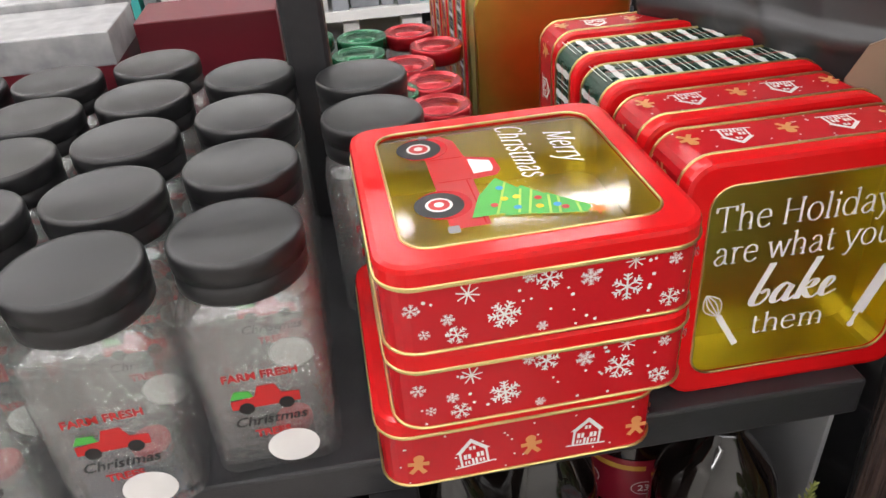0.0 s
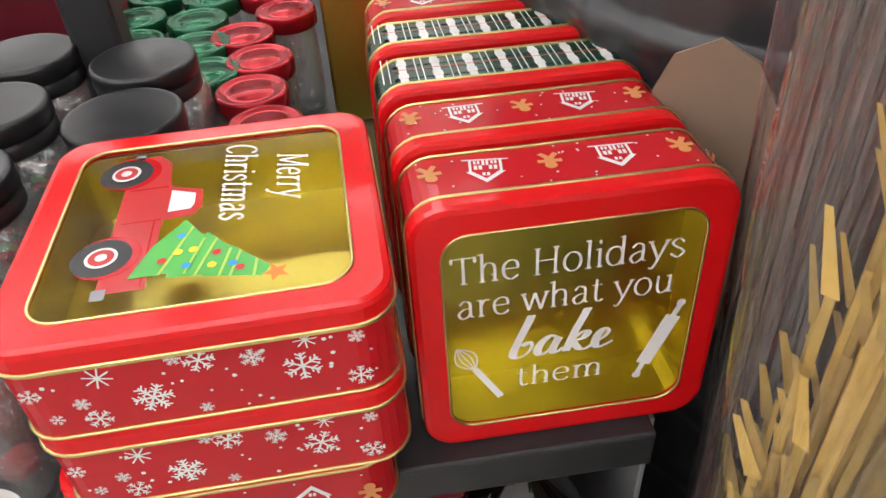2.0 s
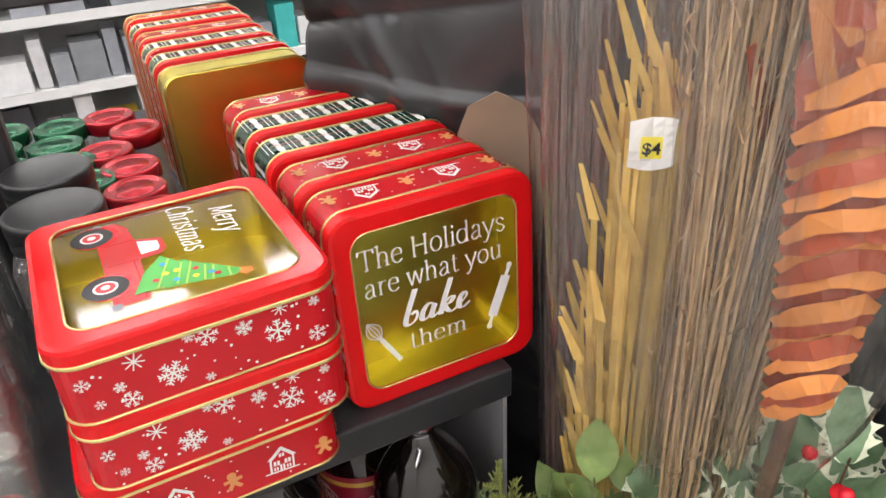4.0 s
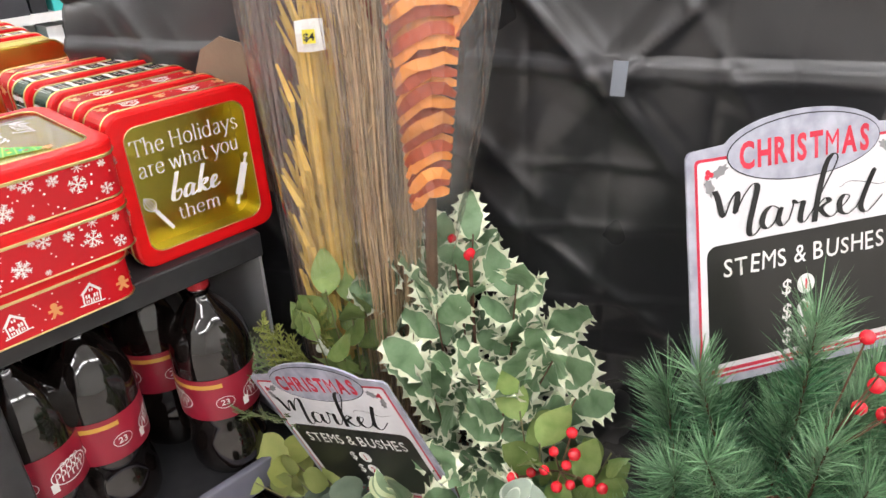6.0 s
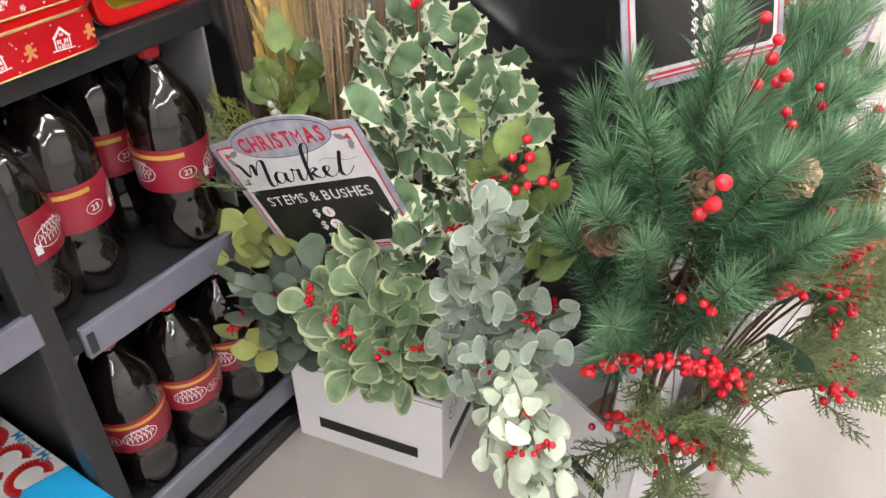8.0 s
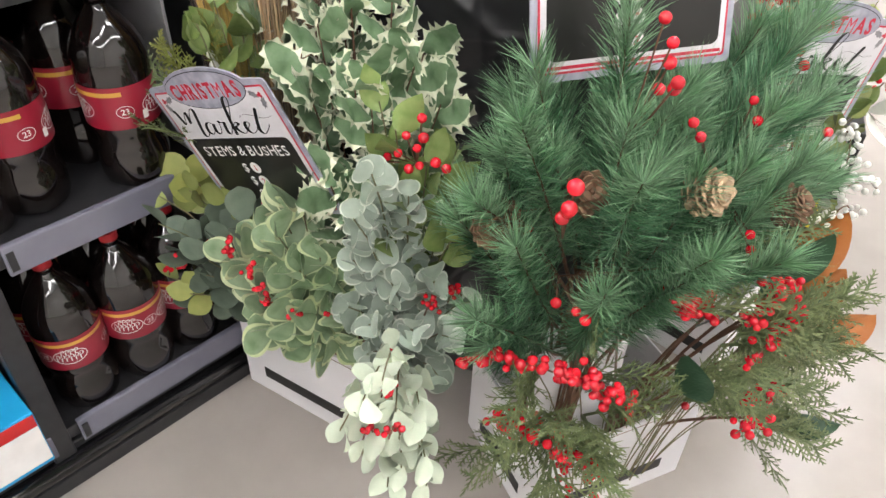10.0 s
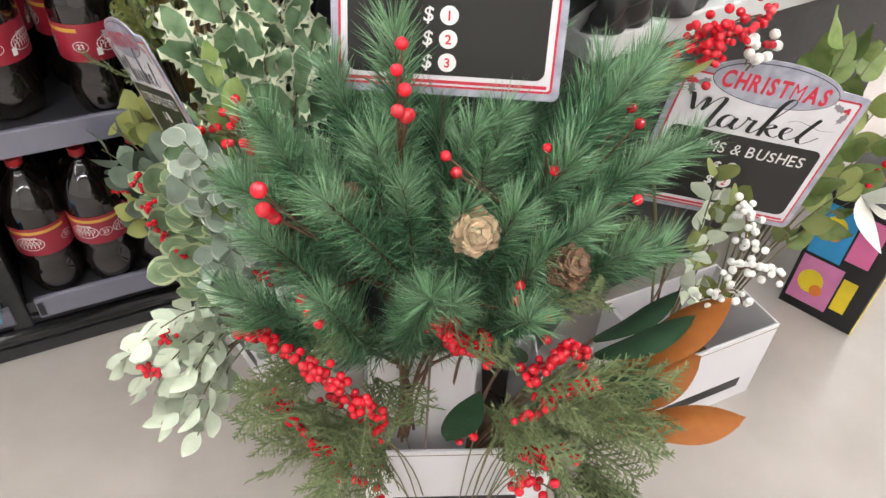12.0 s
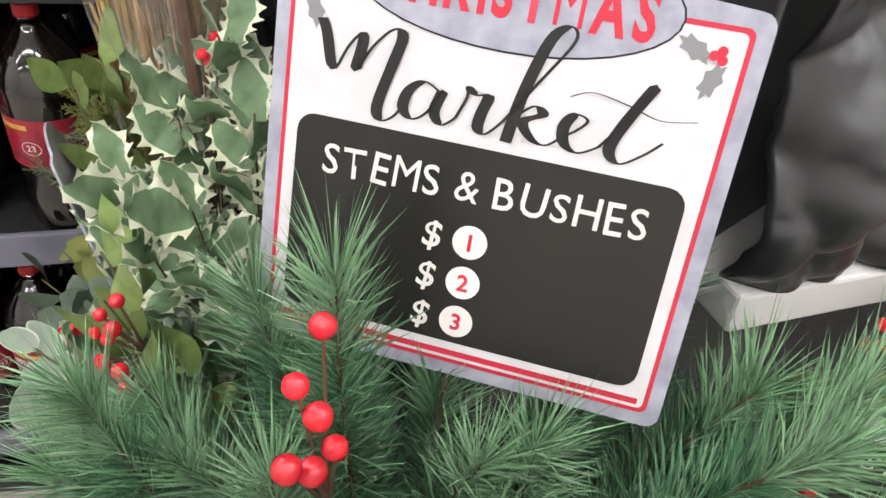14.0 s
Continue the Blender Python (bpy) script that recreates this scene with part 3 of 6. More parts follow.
def side_prints(style, seed):
    """The prints on the four sides of a tin's body, as one bmesh: white, red, tan, green as material slots."""
    rnd = random.Random(seed)
    bm = bmesh.new()
    for k in range(4):
        m = Matrix.Rotation(k * math.pi / 2, 4, "Z") @ Matrix.Translation((0, -TIN / 2 - 0.00045, 0)) @ Matrix.Rotation(math.pi / 2, 4, "X")
        if style == "snow":
            for x, y, s, kd in ((-.078, .016, .006, 0), (-.05, .042, .012, 1), (-.063, .025, .007, 2), (-.028, .022, .0165, 2), (.0, .044, .013, 0), (.026, .04, .010, 2), (.05, .028, .016, 0),
                                (.054, .05, .010, 1), (.08, .044, .007, 2), (-.058, .005, .011, 0), (.079, .014, .011, 0), (-.012, .052, .007, 2), (-.085, .036, .008, 0), (-.004, .008, .006, 2)):
                f = snowflake(s * .62, kd)
                f.transform(m @ Matrix.Translation((x, min(max(y, s + .001), .049 - s * .2), 0)) @ Matrix.Rotation(rnd.uniform(0, 1), 4, "Z"))
                join(bm, f, 0)
            for _ in range(26):
                flat(disc(rnd.uniform(-.088, .088), rnd.uniform(.004, .047), rnd.uniform(.0008, .0014), n=7), m, bm, 0, 0.0001)
        elif style == "ginger":
            for x, g in ((-.078, 1), (-.036, 0), (.006, 1), (.046, 0), (.084, 1)):
                f = ginger(.0125) if g else house(.0175)
                f.transform(m @ Matrix.Translation((x, .012 if not g else .014, 0)) @ Matrix.Rotation(rnd.uniform(-.15, .15), 4, "Z"))
                join(bm, f)
            for _ in range(22):
                flat(disc(rnd.uniform(-.09, .09), rnd.uniform(.004, .047), .0009, n=6), m, bm, 0, 0.0001)
        else:
            for i in range(-3, 4):
                flat(bar(i * .0265, .001, i * .0265, .048, .0062), m, bm, 0)
                for d in (-.0065, .0065):
                    flat(bar(i * .0265 + .01325 + d * .4, .001, i * .0265 + .01325 + d * .4, .048, .0009), m, bm, 0, .0001)
            for y in (.012, .036):
                flat(bar(-.088, y, .088, y, .008), m, bm, 4, .00006)
                for i in range(-3, 4):
                    flat(bar(i * .0265, y - .004, i * .0265, y + .004, .008), m, bm, 0, .00014)
            flat(bar(-.088, .024, .088, .024, .0012), m, bm, 5, .00018)
    return bm


def lid_truck():
    """A red truck with a decorated tree in its bed; slots: red, black, white, green, lime, orange, yellow, blue, grey, dark red."""
    bm = bmesh.new()
    # the body runs along x, the wheels are at the low side
    body = [(-.074, -.054), (.068, -.054), (.068, -.027), (.004, -.025), (.002, -.007), (-.006, -.002), (-.026, -.003), (-.034, -.024), (-.064, -.027), (-.076, -.036)]
    flat(body, None, bm, 0)
    flat([(-.029, -.023), (-.004, -.023), (-.005, -.009), (-.01, -.007), (-.022, -.007)], None, bm, 2, .0002)
    flat(bar(-.034, -.026, -.034, -.05, .0012), None, bm, 9, .0002)
    flat(bar(.003, -.026, .003, -.05, .0012), None, bm, 9, .0002)
    flat(bar(.004, -.03, .066, -.03, .0012), None, bm, 9, .0002)
    for x in (-.056, .035):
        flat(disc(x, -.053, .02, n=24), None, bm, 9, .0002)
        for r, idx in ((.0175, 1), (.0095, 2), (.0075, 0), (.0035, 2)):
            flat(disc(x, -.056, r, n=24), None, bm, idx, .0003 + .0001 * (.0175 - r) / .003)
    flat([(.064, -.056), (.073, -.056), (.073, -.048), (.064, -.048)], None, bm, 8, .0002)
    flat([(-.079, -.053), (-.072, -.053), (-.072, -.046), (-.079, -.046)], None, bm, 8, .0002)
    # the tree leans out over the tail of the bed, in three tiers
    base, tip = Vector((.033, -.024)), Vector((.068, .040))
    ax = (tip - base).normalized()
    sd = Vector((ax.y, -ax.x))
    ln = (tip - base).length
    for k, (a, b, half) in enumerate(((0, .5, .029), (.28, .76, .022), (.55, 1.0, .015))):
        p, q = base + ax * ln * a, base + ax * ln * b
        flat([tuple(p - sd * half), tuple(p - ax * .004), tuple(p + sd * half), tuple(q + sd * half * .3), tuple(q - sd * half * .3)], None, bm, 3, .0006 + .0001 * k)
        for g in (.12, .3):
            c = base + ax * ln * (a + g)
            hw = half * (1 - g * 1.5)
            flat(bar(*(c - sd * hw), *(c + sd * hw + ax * .007), .0017), None, bm, 4, .001)
    for a, o, idx in ((.1, -.5, 7), (.14, .4, 0), (.3, -.2, 6), (.36, .5, 7), (.5, -.4, 0), (.55, .35, 6), (.7, 0.0, 7), (.78, .3, 0), (.2, .02, 6)):
        c = base + ax * ln * a + sd * o * .03 * (1 - a)
        flat(disc(c.x, c.y, .0028, n=10), None, bm, idx, .0012)
    c = tip + ax * .006
    flat([(c.x + .0085 * (1 if k % 2 == 0 else .42) * math.cos(math.pi * k / 5 + 1), c.y + .0085 * (1 if k % 2 == 0 else .42) * math.sin(math.pi * k / 5 + 1)) for k in range(10)], None, bm, 5, .0013)
    return bm


def tin(label, style, window, m, seed=0, gold_back=False):
    e = thing("cake_tin", label, "tin", m, group="tins on the shelf")
    r = 0.022
    o = lambda g: rounded(TIN + 2 * g, TIN + 2 * g, r + g, 6)
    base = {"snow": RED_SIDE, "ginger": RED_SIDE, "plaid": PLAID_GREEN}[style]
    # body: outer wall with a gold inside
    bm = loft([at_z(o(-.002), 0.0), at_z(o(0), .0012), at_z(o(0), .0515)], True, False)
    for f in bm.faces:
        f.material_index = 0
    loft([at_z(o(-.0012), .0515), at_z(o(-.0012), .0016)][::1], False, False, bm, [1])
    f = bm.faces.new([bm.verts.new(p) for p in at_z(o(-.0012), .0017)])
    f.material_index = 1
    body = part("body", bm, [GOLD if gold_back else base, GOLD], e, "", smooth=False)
    if not gold_back:
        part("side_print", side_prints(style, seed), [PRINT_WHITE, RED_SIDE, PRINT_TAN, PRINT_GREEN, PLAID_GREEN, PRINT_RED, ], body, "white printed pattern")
    for z in (.0015, .0505):
        part("rolled_rim", tube(at_z(o(.0006), z), .0012, 5, closed=True), GOLD_RIM, body, "thin gold rolled rim", smooth=True)
    # lid: a skirt, a rounded shoulder and a frame round the window
    win = TIN - 0.036
    hole = rounded(win, win, .018, 6)
    top = TIN_H
    bm = loft([at_z(o(.0016), .0525), at_z(o(.0016), top - .004), at_z(o(.0004), top - .001), at_z(o(-.003), top), at_z(hole, top - .0003), at_z(hole, top - .003)], False, False)
    lid = part("lid", bm, RED_LID, e, "bright red lid with a window")
    part("rolled_rim", tube(at_z(o(.0018), .0527), .0012, 5, closed=True), GOLD_RIM, lid, "thin gold rolled rim", smooth=True)
    part("window_rim", tube(at_z(hole, top - .0002), .0011, 5, closed=True), GOLD_RIM, lid, smooth=True)
    pane = part("window_pane", loft([at_z(hole, top - .0024), at_z(hole, top - .0018)]), WINDOW_FILM, lid, "clear plastic window")
    pane.visible_shadow = False
    zt = Matrix.Translation((0, 0, top - .0012))
    if window == "truck":
        # the picture lies on its side on the lid
        tm = Matrix.Translation((0, 0, top - .0015)) @ Matrix.Rotation(radians(-90), 4, "Z") @ Matrix.Diagonal((.95, .95, 1, 1))
        bm = lid_truck()
        bm.transform(tm)
        part("truck_print", bm, [PRINT_RED, PRINT_BLACK, PRINT_WHITE, PRINT_GREEN, PRINT_LIME, PRINT_ORANGE, PRINT_YELLOW, PRINT_BLUE, PRINT_GREY, RED_SIDE], pane, "red truck with a decorated tree")
        bm = serif_line("Merry", .054, .030, -.03, .045, tm @ Matrix.Translation((0, 0, .0009)), .25, .05, .1)
        join(bm, serif_line("Christmas", .092, .030, -.032, .010, tm @ Matrix.Translation((0, 0, .0009)), .25, .05, .1))
        part("lettering", bm, PRINT_WHITE, pane, "white hand lettering")
    elif window == "bake":
        bm = serif_line("The Holidays", .150, .0305, -.003, .046, zt)
        join(bm, serif_line("are what you", .144, .0295, -.004, .018, zt))
        mb = zt @ Matrix.Translation((-.044, -.0235, 0)) @ Matrix(((.050, .007, 0, 0), (0, .034, 0, 0), (0, 0, 1, 0), (0, 0, 0, 1)))
        for k, stroke in enumerate((BAKE_B, BAKE_A, BAKE_K, BAKE_L, BAKE_E)):
            brush(bm, stroke, mb, .05, .12, .00003 * k)
        join(bm, serif_line("them", .063, .0265, -.006, -.051, zt))
        part("lettering", bm, PRINT_WHITE, pane, "white printed lettering")
        bm = bmesh.new()
        zp = zt @ Matrix.Translation((.007, -.010, 0))
        flat(bar(.047, -.036, .064, .006, .011), zp, bm)
        flat(bar(.0435, -.0455, .047, -.036, .004), zp, bm)
        flat(bar(.064, .006, .068, .0155, .004), zp, bm)
        for cx_, cy_ in ((.0435, -.0465), (.068, .0165)):
            flat(disc(cx_, cy_, .0033, n=10), zp, bm)
        part("rolling_pin_print", bm, PRINT_WHITE, pane)
        bm = bmesh.new()
        zw = zt @ Matrix.Translation((-.010, .001, 0))
        flat(bar(-.055, -.030, -.0375, -.060, .005), zw, bm)
        for w in (-.0075, -.0035, 0, .0035, .0075):
            pts = [(-.055 + w * math.sin(math.pi * t) * .87 - .012 * t, -.030 + w * math.sin(math.pi * t) * .5 + .021 * t) for t in (0, .2, .4, .6, .8, 1)]
            for (xa, ya), (xb, yb) in zip(pts, pts[1:]):
                flat(bar(xa, ya, xb, yb, .001), zw, bm, 0, .00005)
        part("whisk_print", bm, PRINT_WHITE, pane)
    return e


SZ = 0.937
WIDE = Matrix.Diagonal((1.018, 1.018, 1, 1))
tin("red gingerbread tin at the bottom of a stack of three", "ginger", "", pose(0.2545, 0.7535, SZ, 0, 0, 1.0) @ WIDE, 1)
tin("red snowflake tin in the middle of a stack of three", "snow", "", pose(0.2675, 0.744, SZ + TIN_H + .0005, 0, 0, 1.0) @ WIDE, 2)
tin("red snowflake tin with a truck window, atop a stack", "snow", "truck", pose(0.2668, 0.743, SZ + 2 * TIN_H + .001, 0, 0, 1.5) @ WIDE, 3)


def standing(y, lean=2.5, x=0.487, turn=0.0):
    """A tin on its edge with the lid to the front."""
    return Matrix.Translation((x, y, SZ + .0022)) @ Matrix.Rotation(radians(turn), 4, "Z") @ Matrix.Rotation(radians(-lean), 4, "X") @ Matrix.Translation((0, TIN_H, TIN / 2)) @ Matrix.Rotation(radians(90), 4, "X")


tin("red gingerbread tin with baking words, standing on its edge", "ginger", "bake", standing(.694), 4)
tin("red gingerbread tin standing on its edge behind another", "ginger", "bake", standing(.768, 2.5, .485, .6), 5)
tin("green plaid tin with a red lid, standing on its edge", "plaid", "", standing(.846, 2.5, .482), 6)
tin("green plaid tin with a red lid, standing on its edge", "plaid", "", standing(.921, 3, .480), 7)
tin("red gingerbread tin standing on its edge in a row", "ginger", "", standing(.992, 3, .483), 8)
for k, (y, st) in enumerate(((1.20, "ginger"), (1.275, "plaid"), (1.35, "plaid"), (1.425, "ginger"), (1.5, "plaid"), (1.575, "ginger"))):
    m = standing(y, 3, .437)
    if k == 0:
        m = m @ Matrix.Translation((0, 0, TIN_H)) @ Matrix.Rotation(math.pi, 4, "Y")
    tin("open-backed gold tin standing at the head of a row" if k == 0 else "tin standing on its edge in a farther row", st, "", m, 10 + k, k == 0)

# ---- glass jars with black lids ----
JAR_W, JAR_H = 0.094, 0.165


def jar():
    e = thing("glass_jar", "square clear glass jar with a wide satin black screw lid", "jar", group="jars with black lids")
    o = lambda w, r: rounded(w, w, r, 5)
    w = JAR_W
    ring = lambda r: [(r * math.cos(math.atan2(y, x)), r * math.sin(math.atan2(y, x))) for x, y in o(w, .016)]
    bm = loft([at_z(o(w - .012, .012), .0), at_z(o(w, .016), .006), at_z(o(w - .001, .016), .075), at_z(o(w, .016), .144), at_z(o(w - .004, .02), .151), at_z(ring(.042), .157), at_z(ring(.0405), JAR_H)], True, False)
    loft([at_z(ring(.038), JAR_H), at_z(ring(.038), .156), at_z(o(w - .012, .018), .148), at_z(o(w - .007, .014), .142), at_z(o(w - .007, .014), .012)], False, True, bm)
    g = part("glass", bm, JAR_GLASS, e, "clear glass body", smooth=True)
    g.visible_shadow = False
    prof = [(.0445, JAR_H - .009), (.0455, JAR_H - .008), (.0455, JAR_H + .003), (.0445, JAR_H + .004), (.0445, JAR_H + .0065), (.0463, JAR_H + .0075), (.0463, JAR_H + .020), (.0452, JAR_H + .0225), (.0435, JAR_H + .0235), (.041, JAR_H + .0228)]
    part("lid", lathe(prof, 40), LID_BLACK, e, "satin black metal lid").data.shade_smooth()
    bm = bmesh.new()
    m = Matrix.Translation((0, -w / 2 - .0006, 0)) @ Matrix.Rotation(math.pi / 2, 4, "X")
    flat([(-.024, .069), (.024, .069), (.024, .078), (.012, .079), (.008, .088), (-.004, .088), (-.007, .079), (-.024, .077)], m, bm, 0)
    for x in (-.014, .014):
        flat(disc(x, .069, .0055, n=14), m, bm, 1, .0002)
    flat([(-.024, .079), (-.008, .079), (-.010, .085), (-.02, .086)], m, bm, 2, .0002)
    join(bm, text_mesh("FARM FRESH", .0095, 0, m @ Matrix.Translation((0, .095, .0001)), .0002), 0)
    join(bm, text_mesh("Christmas", .0125, .3, m @ Matrix.Translation((0, .052, .0001)), .0001), 1)
    join(bm, text_mesh("TREES", .0095, 0, m @ Matrix.Translation((0, .040, .0001)), .0003), 0)
    part("print", bm, [PRINT_RED, PRINT_BLACK, PRINT_GREEN], g, "red truck print with lettering")
    part("sticker", flat(disc(.012, .026, .019, .0165, 24), m, None, 0, .0006), PRINT_WHITE, g, "round white sticker")
    return e


jar_0 = jar()
rnd = random.Random(5)
JARS = [(0.076, .73 + .107 * k) for k in range(4)] + [(-.027, .71 + .103 * k) for k in range(5)] + [(-.128, .70 + .1 * k) for k in range(5)] + [(-.228, .70 + .1 * k) for k in range(5)] + [(0.183, .905), (0.18, 1.01)]
JARS = [(x - (y - .72) * (.03 if x < .1 else 0), y + .002) for x, y in JARS]
jar_0.matrix_basis = pose(*JARS[0], SZ, 0, 0, 2)
for x, y in JARS[1:]:
    copy_thing(jar_0, pose(x, y, SZ, 0, 0, rnd.uniform(-4, 4)))


def mason_jar(label, lid_mat):
    e = thing("mason_jar", label, "jar", group="small jars with coloured lids")
    prof = [(.026, 0), (.032, .004), (.033, .012), (.033, .095), (.031, .106), (.0295, .11), (.0295, .124)]
    g = part("glass", lathe(prof + [(.0275, .124), (.0275, .11), (.0305, .095), (.0305, .008)], 24), JAR_GLASS, e, "clear glass body", smooth=True)
    g.visible_shadow = False
    lid = [(.0345, .112), (.036, .114), (.036, .130), (.0345, .132), (.031, .1325), (.029, .1305), (.02, .1302), (.0195, .1312)]
    part("lid", lathe(lid, 32), lid_mat, e, "", smooth=True)
    return e


mj = mason_jar("small clear jar with a shiny red metal lid", LID_RED)
spots = [(.268, .9), (.279, .973), (.262, 1.045), (.266, 1.12), (.243, 1.19), (.29, 1.255), (.262, 1.33)]
mj.matrix_basis = pose(*spots[0], SZ)
for x, y in spots[1:]:
    copy_thing(mj, pose(x, y, SZ, 0, 0, 40))
mg = mason_jar("small clear jar with a shiny dark green metal lid", LID_GREEN)
spots = [(.212, 1.10), (.196, 1.175), (.186, 1.25), (.195, 1.325), (.12, 1.2), (.11, 1.275), (.12, 1.35)]
mg.matrix_basis = pose(*spots[0], SZ)
for x, y in spots[1:]:
    copy_thing(mg, pose(x, y, SZ, 0, 0, 70))


# silver-topped boxes and a red panel on the rear of the shelf
MAROON = mat("maroon_carton", (.13, .008, .016), .4, color2=(.1, .006, .012), scale=6)
SILVER = mat("silver_patterned_card", (.5, .5, .5), .3, .3, color2=(.3, .3, .31), scale=38)


def boxed_set(x0, x1, y0, y1, h, label):
    e = thing("gift_box", label, "box", group="gift boxes at the back")
    part("carton", box(x0, x1, y0, y1, SZ, SZ + h, .003), MAROON, e)
    part("band", box(x0 - .001, x1 + .001, y0 - .001, y1 + .001, SZ + h - .04, SZ + h + .001, .002), SILVER, e, "silvery white patterned top")
    return e


boxed_set(-.62, -.10, 1.19, 1.32, .21, "flat dark red gift box with a silvery top")
boxed_set(-.62, -.13, 1.325, 1.45, .22, "flat dark red gift box with a silvery top")
part_red = tagged(part("red_carton", box(-.085, .09, 1.25, 1.35, SZ, SZ + .20, .002), MAROON), "plain dark red carton standing on the shelf", "box")

# cardboard tray with a torn flap behind the tins
tray = thing("cardboard_tray", "open brown cardboard tray with a raised flap", "box", pose(0.60, .84, 0))
bm = loft([[(x, y, z) for x, z in ((-.03, .95), (.06, .95), (.066, 1.10), (.058, 1.15), (.04, 1.178), (.012, 1.188), (-.018, 1.17), (-.03, 1.14))] for y in (0, .004)])
part("flap", bm, CARD_BROWN, tray, "raised cardboard flap")
part("side", box(-.03, -.026, .004, .05, .95, 1.12, .001), CARD_BROWN, tray)
tray.matrix_basis = pose(.595, .80, 0, 0, 0, -48)

# ---- soda bottles ----
BOTTLE_H = 0.318


def bottle(kind):
    label = "large plastic bottle of dark soda with a maroon label" if kind == "soda" else "bottle of dark drink with a brown label"
    e = thing("soda_bottle", label, "bottle", group="soda bottles on the rack")
    prof = [(.03, .002), (.043, .0), (.051, .006), (.0555, .02), (.0565, .05), (.0535, .066), (.0505, .08), (.0535, .095), (.0565, .108), (.0565, .18), (.0568, .2), (.0555, .218), (.0505, .236), (.042, .254), (.031, .270), (.021, .283), (.0150, .291), (.0135, .295)]
    bm = lathe(prof, 60)
    for v in bm.verts:
        # lobes at the foot, shallow flutes on the shoulder
        a, z = math.atan2(v.co.y, v.co.x), v.co.z
        q = 1 - .055 * max(0.0, 1 - z / .045) * (1 - math.cos(5 * a)) / 2 + .014 * math.cos(12 * a) * max(0.0, 1 - abs(z - .236) / .034)
        v.co.x, v.co.y = v.co.x * q, v.co.y * q
    part("body", bm, COLA, e, "clear plastic body full of dark soda", smooth=True)
    part("neck", lathe([(.0138, .2935), (.0138, .299), (.017, .300), (.017, .303), (.013, .304), (.013, .307)], 24), PET, e, "", smooth=True)
    cap = [(.0145, .301), (.0152, .302), (.0152, .3165), (.014, .318), (.006, .3182)]
    bm = lathe(cap, 60)
    for k, v in enumerate(bm.verts):
        if .3 < v.co.z < .317 and k % 2:
            v.co.x, v.co.y = v.co.x * .965, v.co.y * .965
    part("cap", bm, CAP_RED, e, "ribbed red screw cap")
    lab = part("label", lathe([(.0571, .113), (.0573, .114), (.0573, .182), (.0571, .183)], 40, None, False, False), LABEL_RED if kind == "soda" else LABEL_BROWN, e, "maroon wrap label" if kind == "soda" else "brown wrap label", smooth=True)
    rnd = random.Random(3)

    def wrap(bm):
        # bends a flat print round the bottle
        for v in bm.verts:
            a = v.co.x / .0576
            r = .0576 + v.co.z
            v.co = Vector((r * math.sin(a), -r * math.cos(a), v.co.y + .0125))
        return bm

    def strip(x0, x1, y0, y1, bm, idx, up):
        n = max(1, int(abs(x1 - x0) / .006))
        for k in range(n):
            xa, xb = x0 + (x1 - x0) * k / n, x0 + (x1 - x0) * (k + 1) / n
            flat([(xa, y0), (xb, y0), (xb, y1), (xa, y1)], None, bm, idx, up)

    bm = bmesh.new()
    # slots: white, gold, maroon, dark
    strip(-.17, .03, .156, .163, bm, 1, .0001)
    for c in (-.045, .085, -.13):
        # an oval badge of white strokes stands for the maker's mark
        for k in range(24):
            a, b2 = 2 * math.pi * k / 24, 2 * math.pi * (k + 1) / 24
            flat([(c + .028 * math.cos(a), .132 + .0165 * math.sin(a)), (c + .028 * math.cos(b2), .132 + .0165 * math.sin(b2)), (c + .0265 * math.cos(b2), .132 + .015 * math.sin(b2)), (c + .0265 * math.cos(a), .132 + .015 * math.sin(a))][::-1], None, bm, 0, .0002)
        # two rows of slanting loops fill the badge
        for y0, hh, n, x0 in ((.1405, .0085, 4, -.013), (.1265, .0115, 6, -.022)):
            for k in range(n):
                xa = c + x0 + k * .0074
                brush(bm, ((xa, y0), (xa + .0015, y0 + hh), (xa + .0055, y0 + hh * .85), (xa + .005, y0 + hh * .4), (xa + .001, y0 + hh * .35), (xa + .0005, y0 - hh * .35)), Matrix(), .0008, .0019, .00025)
    for c in (-.088, .03):
        for k in range(18):
            a, b2 = 2 * math.pi * k / 18, 2 * math.pi * (k + 1) / 18
            flat([(c + .0135 * math.cos(a), .130 + .010 * math.sin(a)), (c + .0135 * math.cos(b2), .130 + .010 * math.sin(b2)), (c + .0125 * math.cos(b2), .130 + .009 * math.sin(b2)), (c + .0125 * math.cos(a), .130 + .009 * math.sin(a))][::-1], None, bm, 0, .0002)
        join(bm, text_mesh("23", .013, 0, Matrix.Translation((c, .1258, .0002)), .0002), 0)
    strip(.055, .064, .112, .126, bm, 0, .0002)
    for k in range(7):
        strip(.118, .150, .112 + k * .0065, .1135 + k * .0065, bm, 0, .0002)
    strip(.155, .17, .113, .150, bm, 0, .0002)
    for k in range(9):
        strip(.1565 + k * .0014, .1572 + k * .0014, .115, .148, bm, 3, .0004)
    part("label_print", wrap(bm), [PRINT_WHITE, LABEL_GOLD, LABEL_RED, PRINT_BLACK], lab, "white and gold label print")
    return e


